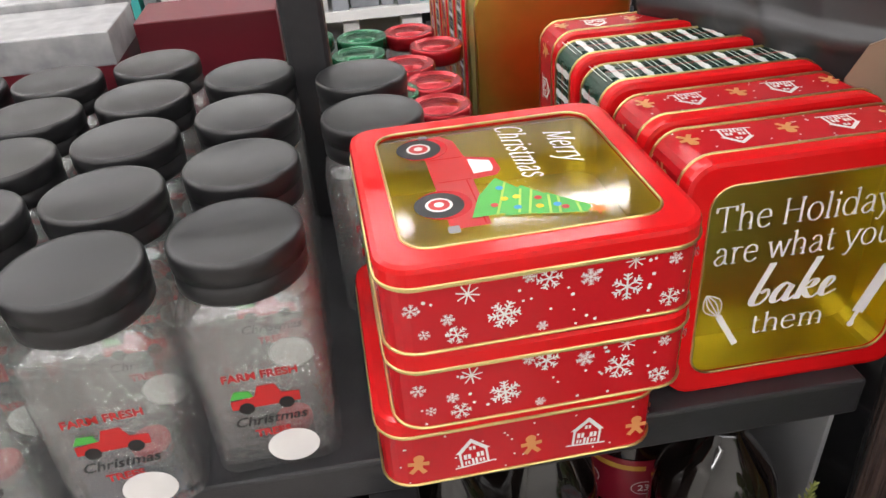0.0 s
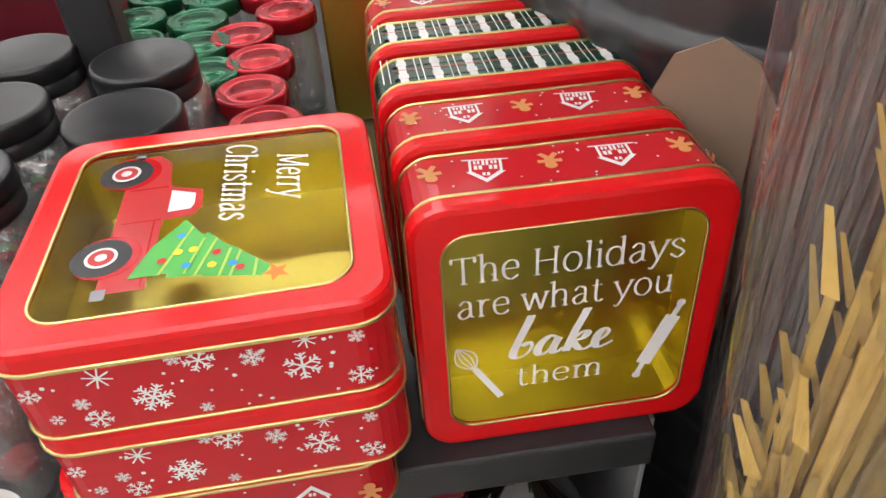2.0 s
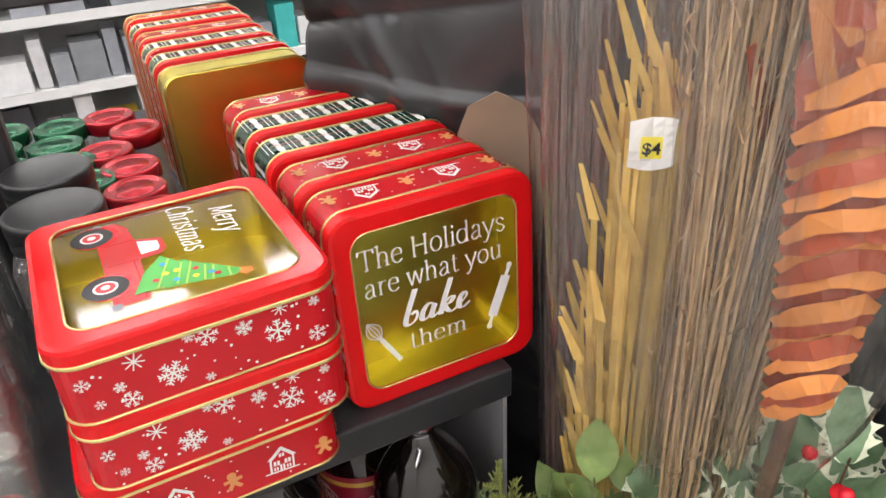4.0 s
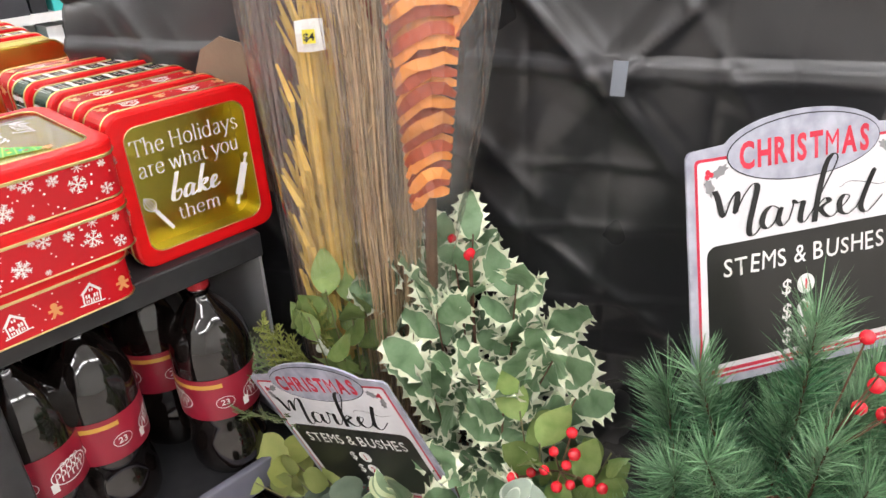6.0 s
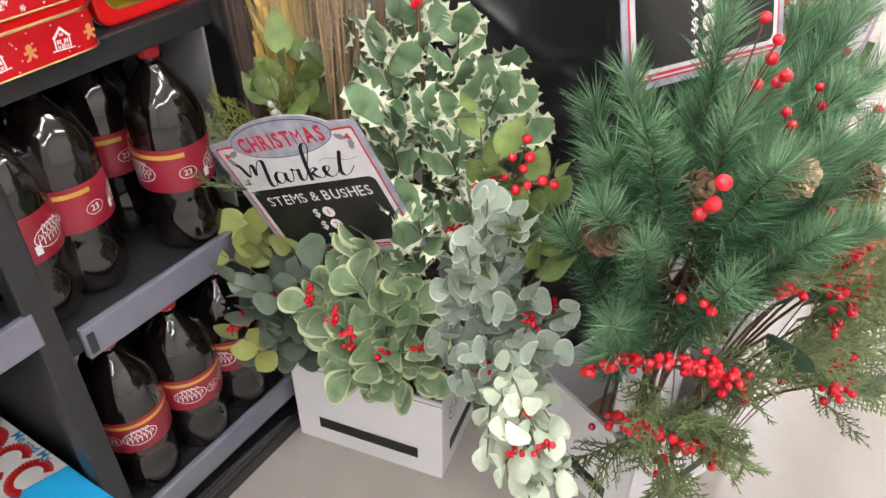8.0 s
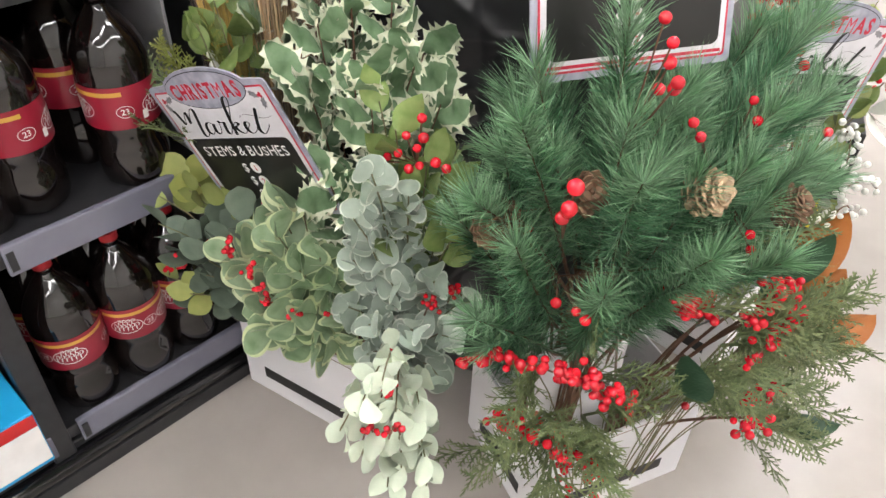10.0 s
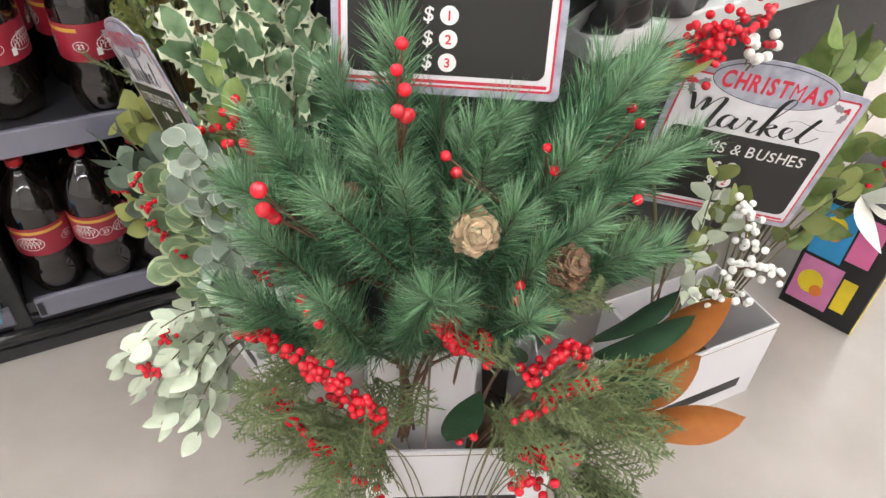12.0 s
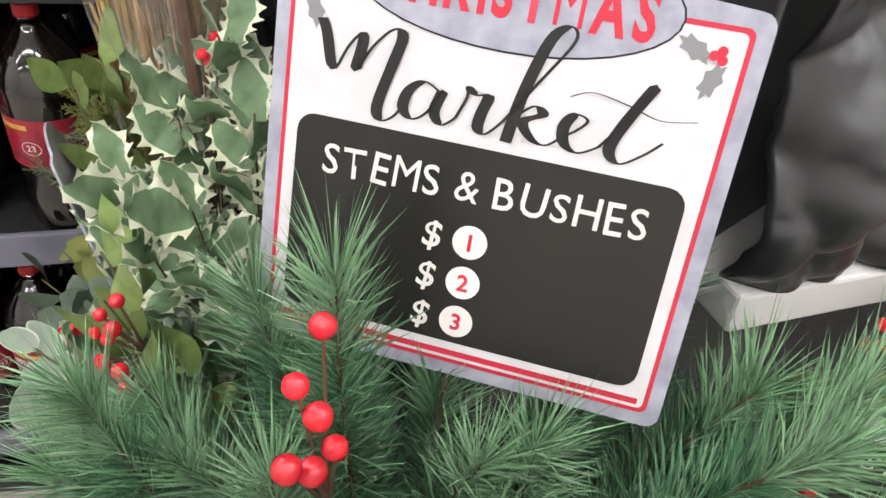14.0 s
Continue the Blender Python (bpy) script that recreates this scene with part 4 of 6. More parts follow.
b0 = bottle("soda")
Z2, Z3 = 0.5555, 0.1405
LAYOUT = [(.462, .718, Z2, -50), (.298, .76, Z2, -25), (.205, .75, Z2, -60), (.43, .845, Z2, -35), (.31, .875, Z2, 0), (.45, .965, Z2, 30), (.33, .99, Z2, 0),
          (.258, .722, Z3, 20), (.374, .715, Z3, 95), (.485, .72, Z3, 70), (.25, .83, Z3, 0), (.37, .83, Z3, 40), (.49, .83, Z3, 10), (.25, .94, Z3, 0), (.37, .94, Z3, 40), (.49, .94, Z3, 10)]
b0.matrix_basis = pose(*LAYOUT[0][:3], 0, 0, LAYOUT[0][3]) @ Matrix.Scale(1.05, 4)
for x, y, z, a in LAYOUT[1:]:
    copy_thing(b0, pose(x, y, z, 0, 0, a))
b1 = bottle("brown")
for k, (x, y) in enumerate(((.085, .735), (-.03, .735), (-.145, .735), (.085, .85), (-.03, .85), (-.145, .85))):
    if k == 0:
        b1.matrix_basis = pose(x, y, .6255, 0, 0, 190)
    else:
        copy_thing(b1, pose(x, y, .6255, 0, 0, 190 + 37 * k))


# ---- greenery ----
def leaf_mat(name, c1, c2, rough=0.45, scale=60):
    return mat(name, c1, rough, color2=c2, scale=scale, vary=0.22, bump=0.15, bump_scale=140, spec=0.35)


HOLLY_G = leaf_mat("holly_green", (0.1, 0.18, 0.085), (0.22, 0.33, 0.19), 0.4, 38)
HOLLY_C = leaf_mat("holly_cream_edge", (0.74, 0.76, 0.58), (0.64, 0.68, 0.5), 0.45)
VAR_G = leaf_mat("waxy_grey_green", (0.17, 0.26, 0.14), (0.34, 0.44, 0.28), 0.4, 30)
VAR_C = leaf_mat("pale_lime_edge", (0.62, 0.68, 0.42), (0.54, 0.61, 0.36), 0.45)
DARK_G = leaf_mat("dusty_dark_green", (0.1, 0.135, 0.1), (0.15, 0.19, 0.14), 0.5, 30)
OLIVE_G = leaf_mat("olive_green", (0.182, 0.221, 0.062), (0.251, 0.278, 0.103), 0.45, 30)
GREY_G = leaf_mat("powdery_eucalyptus", (0.42, 0.49, 0.41), (0.3, 0.37, 0.3), 0.6, 30)
GREY_E = leaf_mat("powdery_pale_edge", (0.66, 0.71, 0.62), (0.57, 0.63, 0.53), 0.6, 30)
LAMB_G = leaf_mat("felted_pale_green", (0.62, 0.68, 0.54), (0.5, 0.58, 0.45), 0.65, 30)
BROAD_G = leaf_mat("broad_leaf_green", (0.12, 0.19, 0.05), (0.22, 0.28, 0.10), 0.35, 40)
MAG_B = leaf_mat("rust_brown_leaf", (0.36, 0.13, 0.03), (0.28, 0.09, 0.02), 0.5, 25)
MAG_G = leaf_mat("glossy_dark_leaf", (0.025, 0.06, 0.03), (0.04, 0.085, 0.045), 0.3, 25)
POIN = leaf_mat("white_petal", (0.72, 0.72, 0.66), (0.62, 0.64, 0.55), 0.5, 40)
PINE = mat("pine_needles", (0.05, 0.15, 0.066), 0.4, color2=(0.125, 0.26, 0.148), scale=30, island=0.5, spec=0.4)
PINE_2 = mat("pine_needles_bright", (0.135, 0.275, 0.135), 0.4, color2=(0.25, 0.39, 0.245), scale=30, island=0.5, spec=0.4)
CEDAR = mat("cedar_green", (0.125, 0.173, 0.072), 0.55, color2=(0.205, 0.240, 0.113), scale=40, island=0.35)
CEDAR_Y = mat("cedar_yellow_green", (0.274, 0.288, 0.082), 0.55, color2=(0.205, 0.240, 0.062), scale=40, island=0.35)
STEM_G = mat("green_stem", (0.14, 0.17, 0.08), 0.6, color2=(0.18, 0.13, 0.07), scale=40)
STEM_B = mat("brown_stem", (0.1, 0.05, 0.03), 0.7, color2=(0.16, 0.08, 0.045), scale=60, bump=0.2)
BERRY = mat("red_berry", (0.66, 0.012, 0.028), 0.22, color2=(0.52, 0.009, 0.02), scale=30, vary=0.25, coat=0.3)
BERRY_W = mat("white_berry", (0.75, 0.75, 0.7), 0.45, vary=0.08)
CONE = mat("pine_cone_brown", (0.13, 0.07, 0.04), 0.7, color2=(0.2, 0.12, 0.07), scale=60, island=0.35, bump=0.2)
CONE_G = mat("gilded_pine_cone", (0.58, 0.44, 0.3), 0.5, color2=(0.42, 0.29, 0.17), scale=60, island=0.4, bump=0.2)


def aim(p, d, roll=0.0, s=1.0):
    """A pose at p whose z axis points along d."""
    q = Vector(d).to_track_quat("Z", "Y").to_matrix().to_4x4()
    return Matrix.Translation(p) @ q @ Matrix.Rotation(roll, 4, "Z") @ Matrix.Scale(s, 4)


def leaf(name, length, width, mats, shape="oval", fold=0.25, curl=0.2, rows=9, margin=0.74, wave=0.0, thick=0.0):
    """A leaf along z, its face towards -y: centre strips in the first material, the margin in the second."""
    bm = bmesh.new()
    grid = []
    for j in range(rows + 1):
        t = j / rows
        if shape == "oval":
            w = math.sin(math.pi * min(1, t * 0.97 + 0.03)) ** 0.75
        elif shape == "round":
            w = math.sqrt(max(0.0, 1 - (2 * t - 1) ** 2)) if t < .98 else 0.12
        elif shape == "lance":
            w = math.sin(math.pi * t ** 0.8) ** 0.9
        elif shape == "spoon":
            w = math.sin(math.pi * min(1.0, .02 + .98 * t ** 1.35)) ** .62
        elif shape == "blade":
            w = math.sin(math.pi * min(1.0, .03 + .97 * t ** 1.1)) ** .7
        else:  # spiny: five cusps a side with hollow arcs between them
            env = math.sin(math.pi * min(.985, .05 + .93 * t)) ** .55
            w = env * (1 - .37 * math.sqrt(abs(2 * (5 * t % 1) - 1)))
            inner = env * (.56 + .05 * math.sin(11 * t + length * 900)) / max(w, .03)
        w = max(w, 0.03) * width / 2
        edge = min(.86, inner) if shape == "spiny" else margin
        row = []
        for k, u in enumerate((-1, -edge, 0, edge, 1)):
            x = u * w
            spine = 0.0
            if shape == "spiny" and abs(u) == 1 and j % 4 == 2:
                spine = 0.035 * length
            y = fold * abs(x) - curl * length * t * t + wave * width * math.sin(t * 9 + u * 2) * abs(u)
            row.append(bm.verts.new((x, y, length * t + spine - (0.02 * length if abs(u) < 1 and shape == "spiny" and j == rows else 0))))
        grid.append(row)
    for a, b in zip(grid, grid[1:]):
        for k in range(4):
            f = bm.faces.new((a[k], a[k + 1], b[k + 1], b[k]))
            f.material_index = 1 if k in (0, 3) else 0
    me = bpy.data.meshes.new(name)
    bm.to_mesh(me)
    bm.free()
    for m in mats:
        me.materials.append(m)
    me.shade_smooth()
    return me


HOLLY = [leaf("leaf", .070 + .002 * k, .064, (HOLLY_G, HOLLY_C), "spiny", .25 - .2 * k, .08 + .13 * k, 20, .66, .05 + .03 * k) for k in range(3)]
WAXY = [leaf("leaf", .066, .055, (VAR_G, VAR_C), "spoon", .2, .12 + .16 * k, 10, .76) for k in range(2)]
DARK = [leaf("leaf", .064, .046, (DARK_G, DARK_G), "spoon", .15, .1 + .15 * k, 9) for k in range(2)]
OLIVE = [leaf("leaf", .05, .04, (OLIVE_G, OLIVE_G), "oval", .15, .1, 7)]
EUC = [leaf("leaf", .038, .042, (GREY_G, GREY_E), "round", .3 - .2 * k, .3 - .2 * k, 9, .86) for k in range(2)]
LAMB = [leaf("leaf", .05, .032, (LAMB_G, LAMB_G), "spoon" if k else "oval", .25, .2 + .15 * k, 8, .7, .04) for k in range(2)]
BROAD = [leaf("leaf", .075, .045, (BROAD_G, BROAD_G), "lance", .3, .2, 8, .7, .04)]
MAG_BROWN = [leaf("leaf", .17, .078, (MAG_B, MAG_B), "blade", .3, -.12, 12, .5, .03)]
MAG_DARK = [leaf("leaf", .16, .07, (MAG_G, MAG_G), "blade", .2, .15, 12, .5, .02)]
PETAL = [leaf("petal", .11, .055, (POIN, POIN), "lance", .2, .15, 8)]


def stem_points(base, tip, sag=0.0, n=6, bow=0.35):
    """A path that leaves the base upwards and bends over to the tip."""
    b, t = Vector(base), Vector(tip)
    mid = Vector((b.x + (t.x - b.x) * bow, b.y + (t.y - b.y) * bow, max(b.z, t.z) * (1 - bow) + min(b.z, t.z) * bow + sag))
    return [(1 - s) ** 2 * b + 2 * s * (1 - s) * mid + s * s * t for s in (i / n for i in range(n + 1))]


def put_leaf(parent, me, p, d, roll, s=1.0, name="leaf"):
    o = new(name, me)
    o.parent = parent
    o.matrix_local = aim(p, d, roll, s)
    return o


def leafy(parent, rnd, base, tip, leaves, n, spread, start=0.35, size=(0.8, 1.15), stem=STEM_G, sag=0.0, r=0.0022, name="leaf", face=None, whorl=2.4):
    """One stem with n leaves set round its upper part."""
    pts = stem_points(base, tip, sag)
    part("stem", tube(pts, r, 5, taper=0.5), stem, parent)
    for k in range(n):
        s = start + (1 - start) * (k + .5) / n
        x = s * (len(pts) - 1)
        i = min(int(x), len(pts) - 2)
        p = pts[i].lerp(pts[i + 1], x - i)
        ax = (pts[i + 1] - pts[i]).normalized()
        side = ax.orthogonal().normalized()
        side.rotate(Matrix.Rotation(k * whorl + rnd.uniform(-.4, .4), 3, ax))
        sp = spread * (1 - .45 * max(0, s - .75) * 4)
        d = ax * math.cos(sp) + side * math.sin(sp)
        d += Vector((rnd.uniform(-.2, .2), rnd.uniform(-.2, .2), rnd.uniform(-.15, .15)))
        if face:
            d += Vector(face) * 0.35
        # the leaf's face turns to the light or outwards
        m = aim(p, d, 0)
        want = (Vector((-.55, -.55, .75)) + ax * .35).normalized()
        best = max((math.radians(a) for a in range(0, 360, 30)), key=lambda a: -(m.to_3x3() @ Matrix.Rotation(a, 3, "Z") @ Vector((0, 1, 0))).dot(want) + rnd.uniform(-.25, .25))
        put_leaf(parent, rnd.choice(leaves), p + d.normalized() * .003, d, best, rnd.uniform(*size), name)


ball = bmesh.new()
bmesh.ops.create_icosphere(ball, subdivisions=2, radius=1.0)
BALL = {}
for key, m_ in (("red", BERRY), ("white", BERRY_W)):
    me = bpy.data.meshes.new("berry")
    ball.to_mesh(me)
    me.materials.append(m_)
    me.shade_smooth()
    BALL[key] = me
ball.free()


def berry(parent, p, r, key="red", joined=None):
    o = new("berry", BALL[key])
    o.parent = parent
    o.matrix_local = Matrix.Translation(p) @ Matrix.Scale(r, 4)
    return o


def berry_string(parent, rnd, a, b, n, r=.0062, width=.016, key="red", sag=0.02):
    """A twig crowded with berries."""
    a, b = Vector(a), Vector(b)
    pts = [a.lerp(b, s) + Vector((0, 0, sag * 4 * s * (1 - s))) for s in (0, .25, .5, .75, 1)]
    part("twig", tube(pts, .0014, 4), STEM_B, parent)
    for k in range(n):
        s = rnd.uniform(0, 1)
        p = a.lerp(b, s) + Vector((0, 0, sag * 4 * s * (1 - s)))
        berry(parent, p + Vector((rnd.gauss(0, 1), rnd.gauss(0, 1), rnd.gauss(0, 1))) * width * .5, r * rnd.uniform(.8, 1.15), key)


def berry_pick(parent, rnd, base, spots, r=.0085):
    """Single large berries on fine twigs."""
    for p in spots:
        pts = stem_points(base, p, 0, 4, .5)
        part("twig", tube(pts, .0013, 4), STEM_B, parent)
        berry(parent, p, r * rnd.uniform(.85, 1.1))


def sprig_mesh(seed, length=.3, n=820, needle=.074, mats=(PINE, PINE_2)):
    """A pine sprig along z: a bent stem with long needles that lean forward, thicker towards the tip."""
    rnd = random.Random(seed)
    bm = bmesh.new()
    bend = rnd.uniform(.02, .05)
    at = lambda s: Vector((bend * s * s, 0, length * s))
    tube([at(s / 5) for s in range(6)], .0032, 5, bm, taper=.4)
    for f in bm.faces:
        f.material_index = 2
    for k in range(n):
        s = rnd.random() ** .8
        s = .12 + .88 * s
        p = at(s)
        a = rnd.uniform(0, 2 * math.pi)
        lean = radians(rnd.gauss(46, 11)) * (1 - .35 * s)
        d = Vector((math.cos(a) * math.sin(lean), math.sin(a) * math.sin(lean), math.cos(lean)))
        ln = needle * rnd.uniform(.7, 1.1)
        side = d.orthogonal().normalized()
        side.rotate(Matrix.Rotation(rnd.uniform(0, 6.3), 3, d))
        w = .0006
        droop = Vector((0, 0, -.012 * rnd.random()))
        q = [p - side * w, p + side * w, p + d * ln * .6 + side * w * .9 + droop * .3, p + d * ln + droop, p + d * ln * .6 - side * w * .9 + droop * .3]
        f = bm.faces.new([bm.verts.new(x) for x in q])
        f.material_index = 1 if s > .8 or rnd.random() < .25 else 0
    me = bpy.data.meshes.new("pine_sprig")
    bm.to_mesh(me)
    bm.free()
    for m in (*mats, STEM_B):
        me.materials.append(m)
    return me


def cedar_mesh(seed, length=.17, mats=CEDAR, dense=17):
    """A flat feathery frond along z."""
    rnd = random.Random(seed)
    bm = bmesh.new()

    def twig(p, d, nrm, ln, w, level):
        side = d.cross(nrm).normalized()
        e = p + d * ln
        f = bm.faces.new([bm.verts.new(x) for x in (p - side * w, p + side * w, e + side * w * .3, e - side * w * .3)])
        f2 = bm.faces.new([bm.verts.new(x) for x in (p - nrm * w * .6, p + nrm * w * .6, e)])
        if level == 0:
            return
        n = dense if level == 2 else 7
        for k in range(n):
            s = .15 + .8 * k / n
            sgn = 1 if k % 2 else -1
            d2 = (d * .75 + side * sgn * .68 + nrm * rnd.uniform(-.35, .35)).normalized()
            twig(p + d * ln * s, d2, nrm, ln * (.36 if level == 2 else .33) * (1.15 - s * .6) * rnd.uniform(.8, 1.15), w * .72 if level == 1 else w * .8, level - 1)

    twig(Vector((0, 0, 0)), Vector((0, 0, 1)), Vector((0, 1, 0)), length, .0034, 2)
    me = bpy.data.meshes.new("cedar_frond")
    bm.to_mesh(me)
    bm.free()
    me.materials.append(mats)
    return me


SPRIGS = [sprig_mesh(k) for k in range(4)]
FRONDS = [cedar_mesh(20 + k) for k in range(3)]
FRONDS_Y = [cedar_mesh(30, .12, CEDAR_Y, 13)]


def cone_part(parent, m, gilded=False, r=.024):
    """A pine cone of overlapping woody scales."""
    rnd = random.Random(int(r * 1e4) + (7 if gilded else 0))
    bm = bmesh.new()
    for k in range(70):
        t = k / 70
        z = r * 2.2 * (t - .5)
        rad = r * (.25 + .75 * math.sin(math.pi * min(1, t * .9 + .1)) ** .7)
        a = k * 2.39996
        up = .35 + .9 * t
        c = Vector((math.cos(a) * rad * .55, math.sin(a) * rad * .55, z))
        d = Vector((math.cos(a), math.sin(a), up)).normalized()
        s = Vector((-math.sin(a), math.cos(a), 0))
        nrm = d.cross(s)
        w = r * .30 * rnd.uniform(.75, 1.2)
        ln = (rad * .62 + .004) * rnd.uniform(.8, 1.3)
        d = (d + Vector((rnd.uniform(-.25, .25), rnd.uniform(-.25, .25), rnd.uniform(-.3, .1)))).normalized()
        tip = c + d * ln
        vs = [c - s * w * .5, c + s * w * .5, tip + s * w - d * ln * .25, tip, tip - s * w - d * ln * .25]
        top = [bm.verts.new(v + nrm * .0012) for v in vs]
        low = [bm.verts.new(v - nrm * .0012) for v in vs]
        bm.faces.new(top)
        bm.faces.new(low[::-1])
        for i in range(5):
            bm.faces.new((top[i - 1], low[i - 1], low[i], top[i]))
    lathe([(r * .2, -r), (r * .5, -r * .4), (r * .45, r * .5), (r * .1, r)], 10, bm)
    o = part("pine_cone", bm, CONE_G if gilded else CONE, parent, "gilded pine cone" if gilded else "brown pine cone")
    o.matrix_local = m
    return o


# ---- cartons on the floor ----
def carton(name, label, m, w, d, h, slots=True, mark=False):
    """An open white carton: x across its front, y back; origin at the front left foot."""
    e = thing(name, label, "box", m, group="white cartons on the floor")
    t = .004
    for k, b in enumerate(((0, w, 0, t), (0, w, d - t, d), (0, t, t, d - t), (w - t, w, t, d - t))):
        part("panel", box(b[0], b[1], b[2], b[3], 0, h, .0012), CARD_WHITE, e)
    part("bottom", box(t, w - t, t, d - t, .001, .005), CARD_BROWN, e)
    part("fold", box(.0, w, -.0006, 0, h - .012, h - .0105), CARD_BROWN, e)
    for x0, x1, y0, y1 in ((.0, w, t, t + .0025), (t, t + .0025, t, d - t)):
        part("flap", box(x0 + .005, x1 - (.005 if x1 == w else 0), y0, y1 - (.005 if y1 == d - t else 0), h - .09, h - .002), CARD_WHITE, e, "white inner flap")
    if slots:
        part("hand_slot", box(w * .16, w * .84, -.0012, -.0002, h * .2, h * .33), PRINT_BLACK, e, "black printed bar")
        part("hand_slot", box(-.0012, -.0002, d * .2, d * .8, h * .2, h * .33), PRINT_BLACK, e, "black printed bar")
        part("hand_slot", box(w + .0002, w + .0012, d * .2, d * .8, h * .2, h * .33), PRINT_BLACK, e, "black printed bar")
    if mark:
        bm = bmesh.new()
        mm = Matrix.Translation((w + .0008, d * .28, h * .7)) @ Matrix.Rotation(math.pi / 2, 4, "Z") @ Matrix.Rotation(math.pi / 2, 4, "X")
        for k in range(28):
            a, b2 = 2 * math.pi * k / 28, 2 * math.pi * (k + 1) / 28
            flat([(.026 * math.cos(a), .026 * math.sin(a)), (.026 * math.cos(b2), .026 * math.sin(b2)), (.0235 * math.cos(b2), .0235 * math.sin(b2)), (.0235 * math.cos(a), .0235 * math.sin(a))], mm, bm)
        join(bm, text_mesh("C-3", .024, 0, mm @ Matrix.Translation((0, -.008, 0)), .0004))
        part("printed_mark", bm, PRINT_BLACK, e, "round printed mark")
    return e


angA = math.degrees(math.atan2(.31 - .632, .612 - .548))
carton("carton", "open white carton full of holly and eucalyptus stems", pose(.548, .632, 0, 0, 0, angA), .33, .215, .228, True, True)
angB = math.degrees(math.atan2(-.18 + .045, 1.01 - .695))
carton_b = carton("carton", "open white carton full of pine and berry stems", pose(.695, -.045, 0, 0, 0, angB), .345, .27, .225)
part("insert_card", box(.012, .20, .078, .082, .006, .40, .0012), CARD_WHITE, carton_b, "white card standing up inside")
carton("carton", "open white carton with green stems standing beside a shelf", pose(1.30, -.115, 0, 0, 0, -1.0), .31, .2, .23)

# ---- variegated holly ----
rnd = random.Random(11)
holly = thing("holly_bush", "artificial variegated holly with cream edges and red berries", "plant")
for tip, n in (((.765, .465, .92), 9), ((.693, .487, .935), 9), ((.72, .42, .955), 9), ((.654, .534, .88), 9), ((.74, .36, .90), 10), ((.66, .44, .88), 10), ((.60, .40, .80), 9), ((.62, .28, .84), 11), ((.68, .25, .86), 10), ((.72, .24, .78), 9),
               ((.60, .24, .72), 10), ((.66, .36, .79), 10), ((.78, .33, .82), 8), ((.58, .33, .66), 9), ((.64, .22, .64), 8), ((.61, .37, .63), 8), ((.78, .42, .76), 7)):
    leafy(holly, rnd, (.70 + rnd.uniform(-.03, .03), .40 + rnd.uniform(-.05, .05), .08), tip, HOLLY, n, 1.15, .68, (.8, 1.15), STEM_B, .02)
berry_pick(holly, rnd, (.69, .38, .6), [(.694, .401, .945), (.70, .41, .935), (.706, .446, .945), (.614, .367, .635), (.606, .36, .622), (.62, .372, .62), (.603, .29, .64), (.61, .28, .65), (.606, .35, .65), (.66, .21, .60)], .007)

# ---- waxy variegated leaves in front of the small sign ----
rnd = random.Random(12)
waxy = thing("waxy_leaf_bush", "artificial bush of waxy green leaves with pale edges", "plant")
for tip, n in (((.597, .421, .575), 7), ((.575, .44, .52), 8), ((.545, .46, .47), 9), ((.53, .42, .42), 9), ((.555, .38, .45), 9), ((.585, .36, .47), 8), ((.51, .45, .39), 8), ((.53, .38, .35), 9), ((.555, .345, .37), 9), ((.585, .31, .39), 8), ((.50, .49, .44), 8), ((.515, .43, .31), 8), ((.545, .36, .29), 8), ((.575, .31, .30), 7), ((.60, .34, .43), 7), ((.55, .42, .5), 7)):
    leafy(waxy, rnd, (.62, .43, .10), Vector(tip) + Vector((-.012, .005, .032)), WAXY, n, 1.0, .6, (.85, 1.15), STEM_G, .05, whorl=1.9)
for c in ((.48, .43, .48), (.476, .397, .462), (.51, .36, .41), (.47, .47, .51), (.56, .32, .40), (.49, .41, .42)):
    berry_string(waxy, rnd, Vector(c) + Vector((.006, 0, -.008)), Vector(c) + Vector((-.008, -.004, .008)), 9, .0048, .011)
dark = thing("seeded_eucalyptus_bush", "artificial dark eucalyptus stems with round leaves and red berries", "plant")
for tip, n, lv in (((.424, .606, .522), 6, DARK), ((.45, .60, .45), 7, DARK), ((.47, .57, .40), 7, DARK), ((.49, .61, .56), 6, OLIVE), ((.53, .56, .55), 7, OLIVE), ((.475, .54, .48), 7, DARK), ((.50, .53, .36), 7, DARK), ((.44, .65, .36), 5, OLIVE), ((.56, .52, .55), 6, DARK), ((.50, .57, .50), 7, DARK), ((.48, .60, .34), 6, DARK), ((.45, .64, .55), 4, OLIVE), ((.52, .50, .53), 6, DARK)):
    leafy(dark, rnd, (.61, .53, .10), tip, lv, n, .95, .55, (.8, 1.15), STEM_G, .05)
YELLOW = [leaf("leaf", .06, .05, (CEDAR_Y, CEDAR_Y), "oval", .15, .1, 7)]
leafy(dark, rnd, (.61, .53, .10), (.505, .63, .575), YELLOW, 4, .9, .8, (.9, 1.1), STEM_G, .05)
leafy(dark, rnd, (.61, .53, .10), (.44, .59, .36), YELLOW, 3, .9, .8, (.7, 1.0), STEM_G, .05)
for c in ((.455, .61, .42), (.44, .625, .40), (.49, .56, .46)):
    berry_string(dark, rnd, Vector(c), Vector(c) + Vector((-.012, .004, -.012)), 11, .0045, .012)

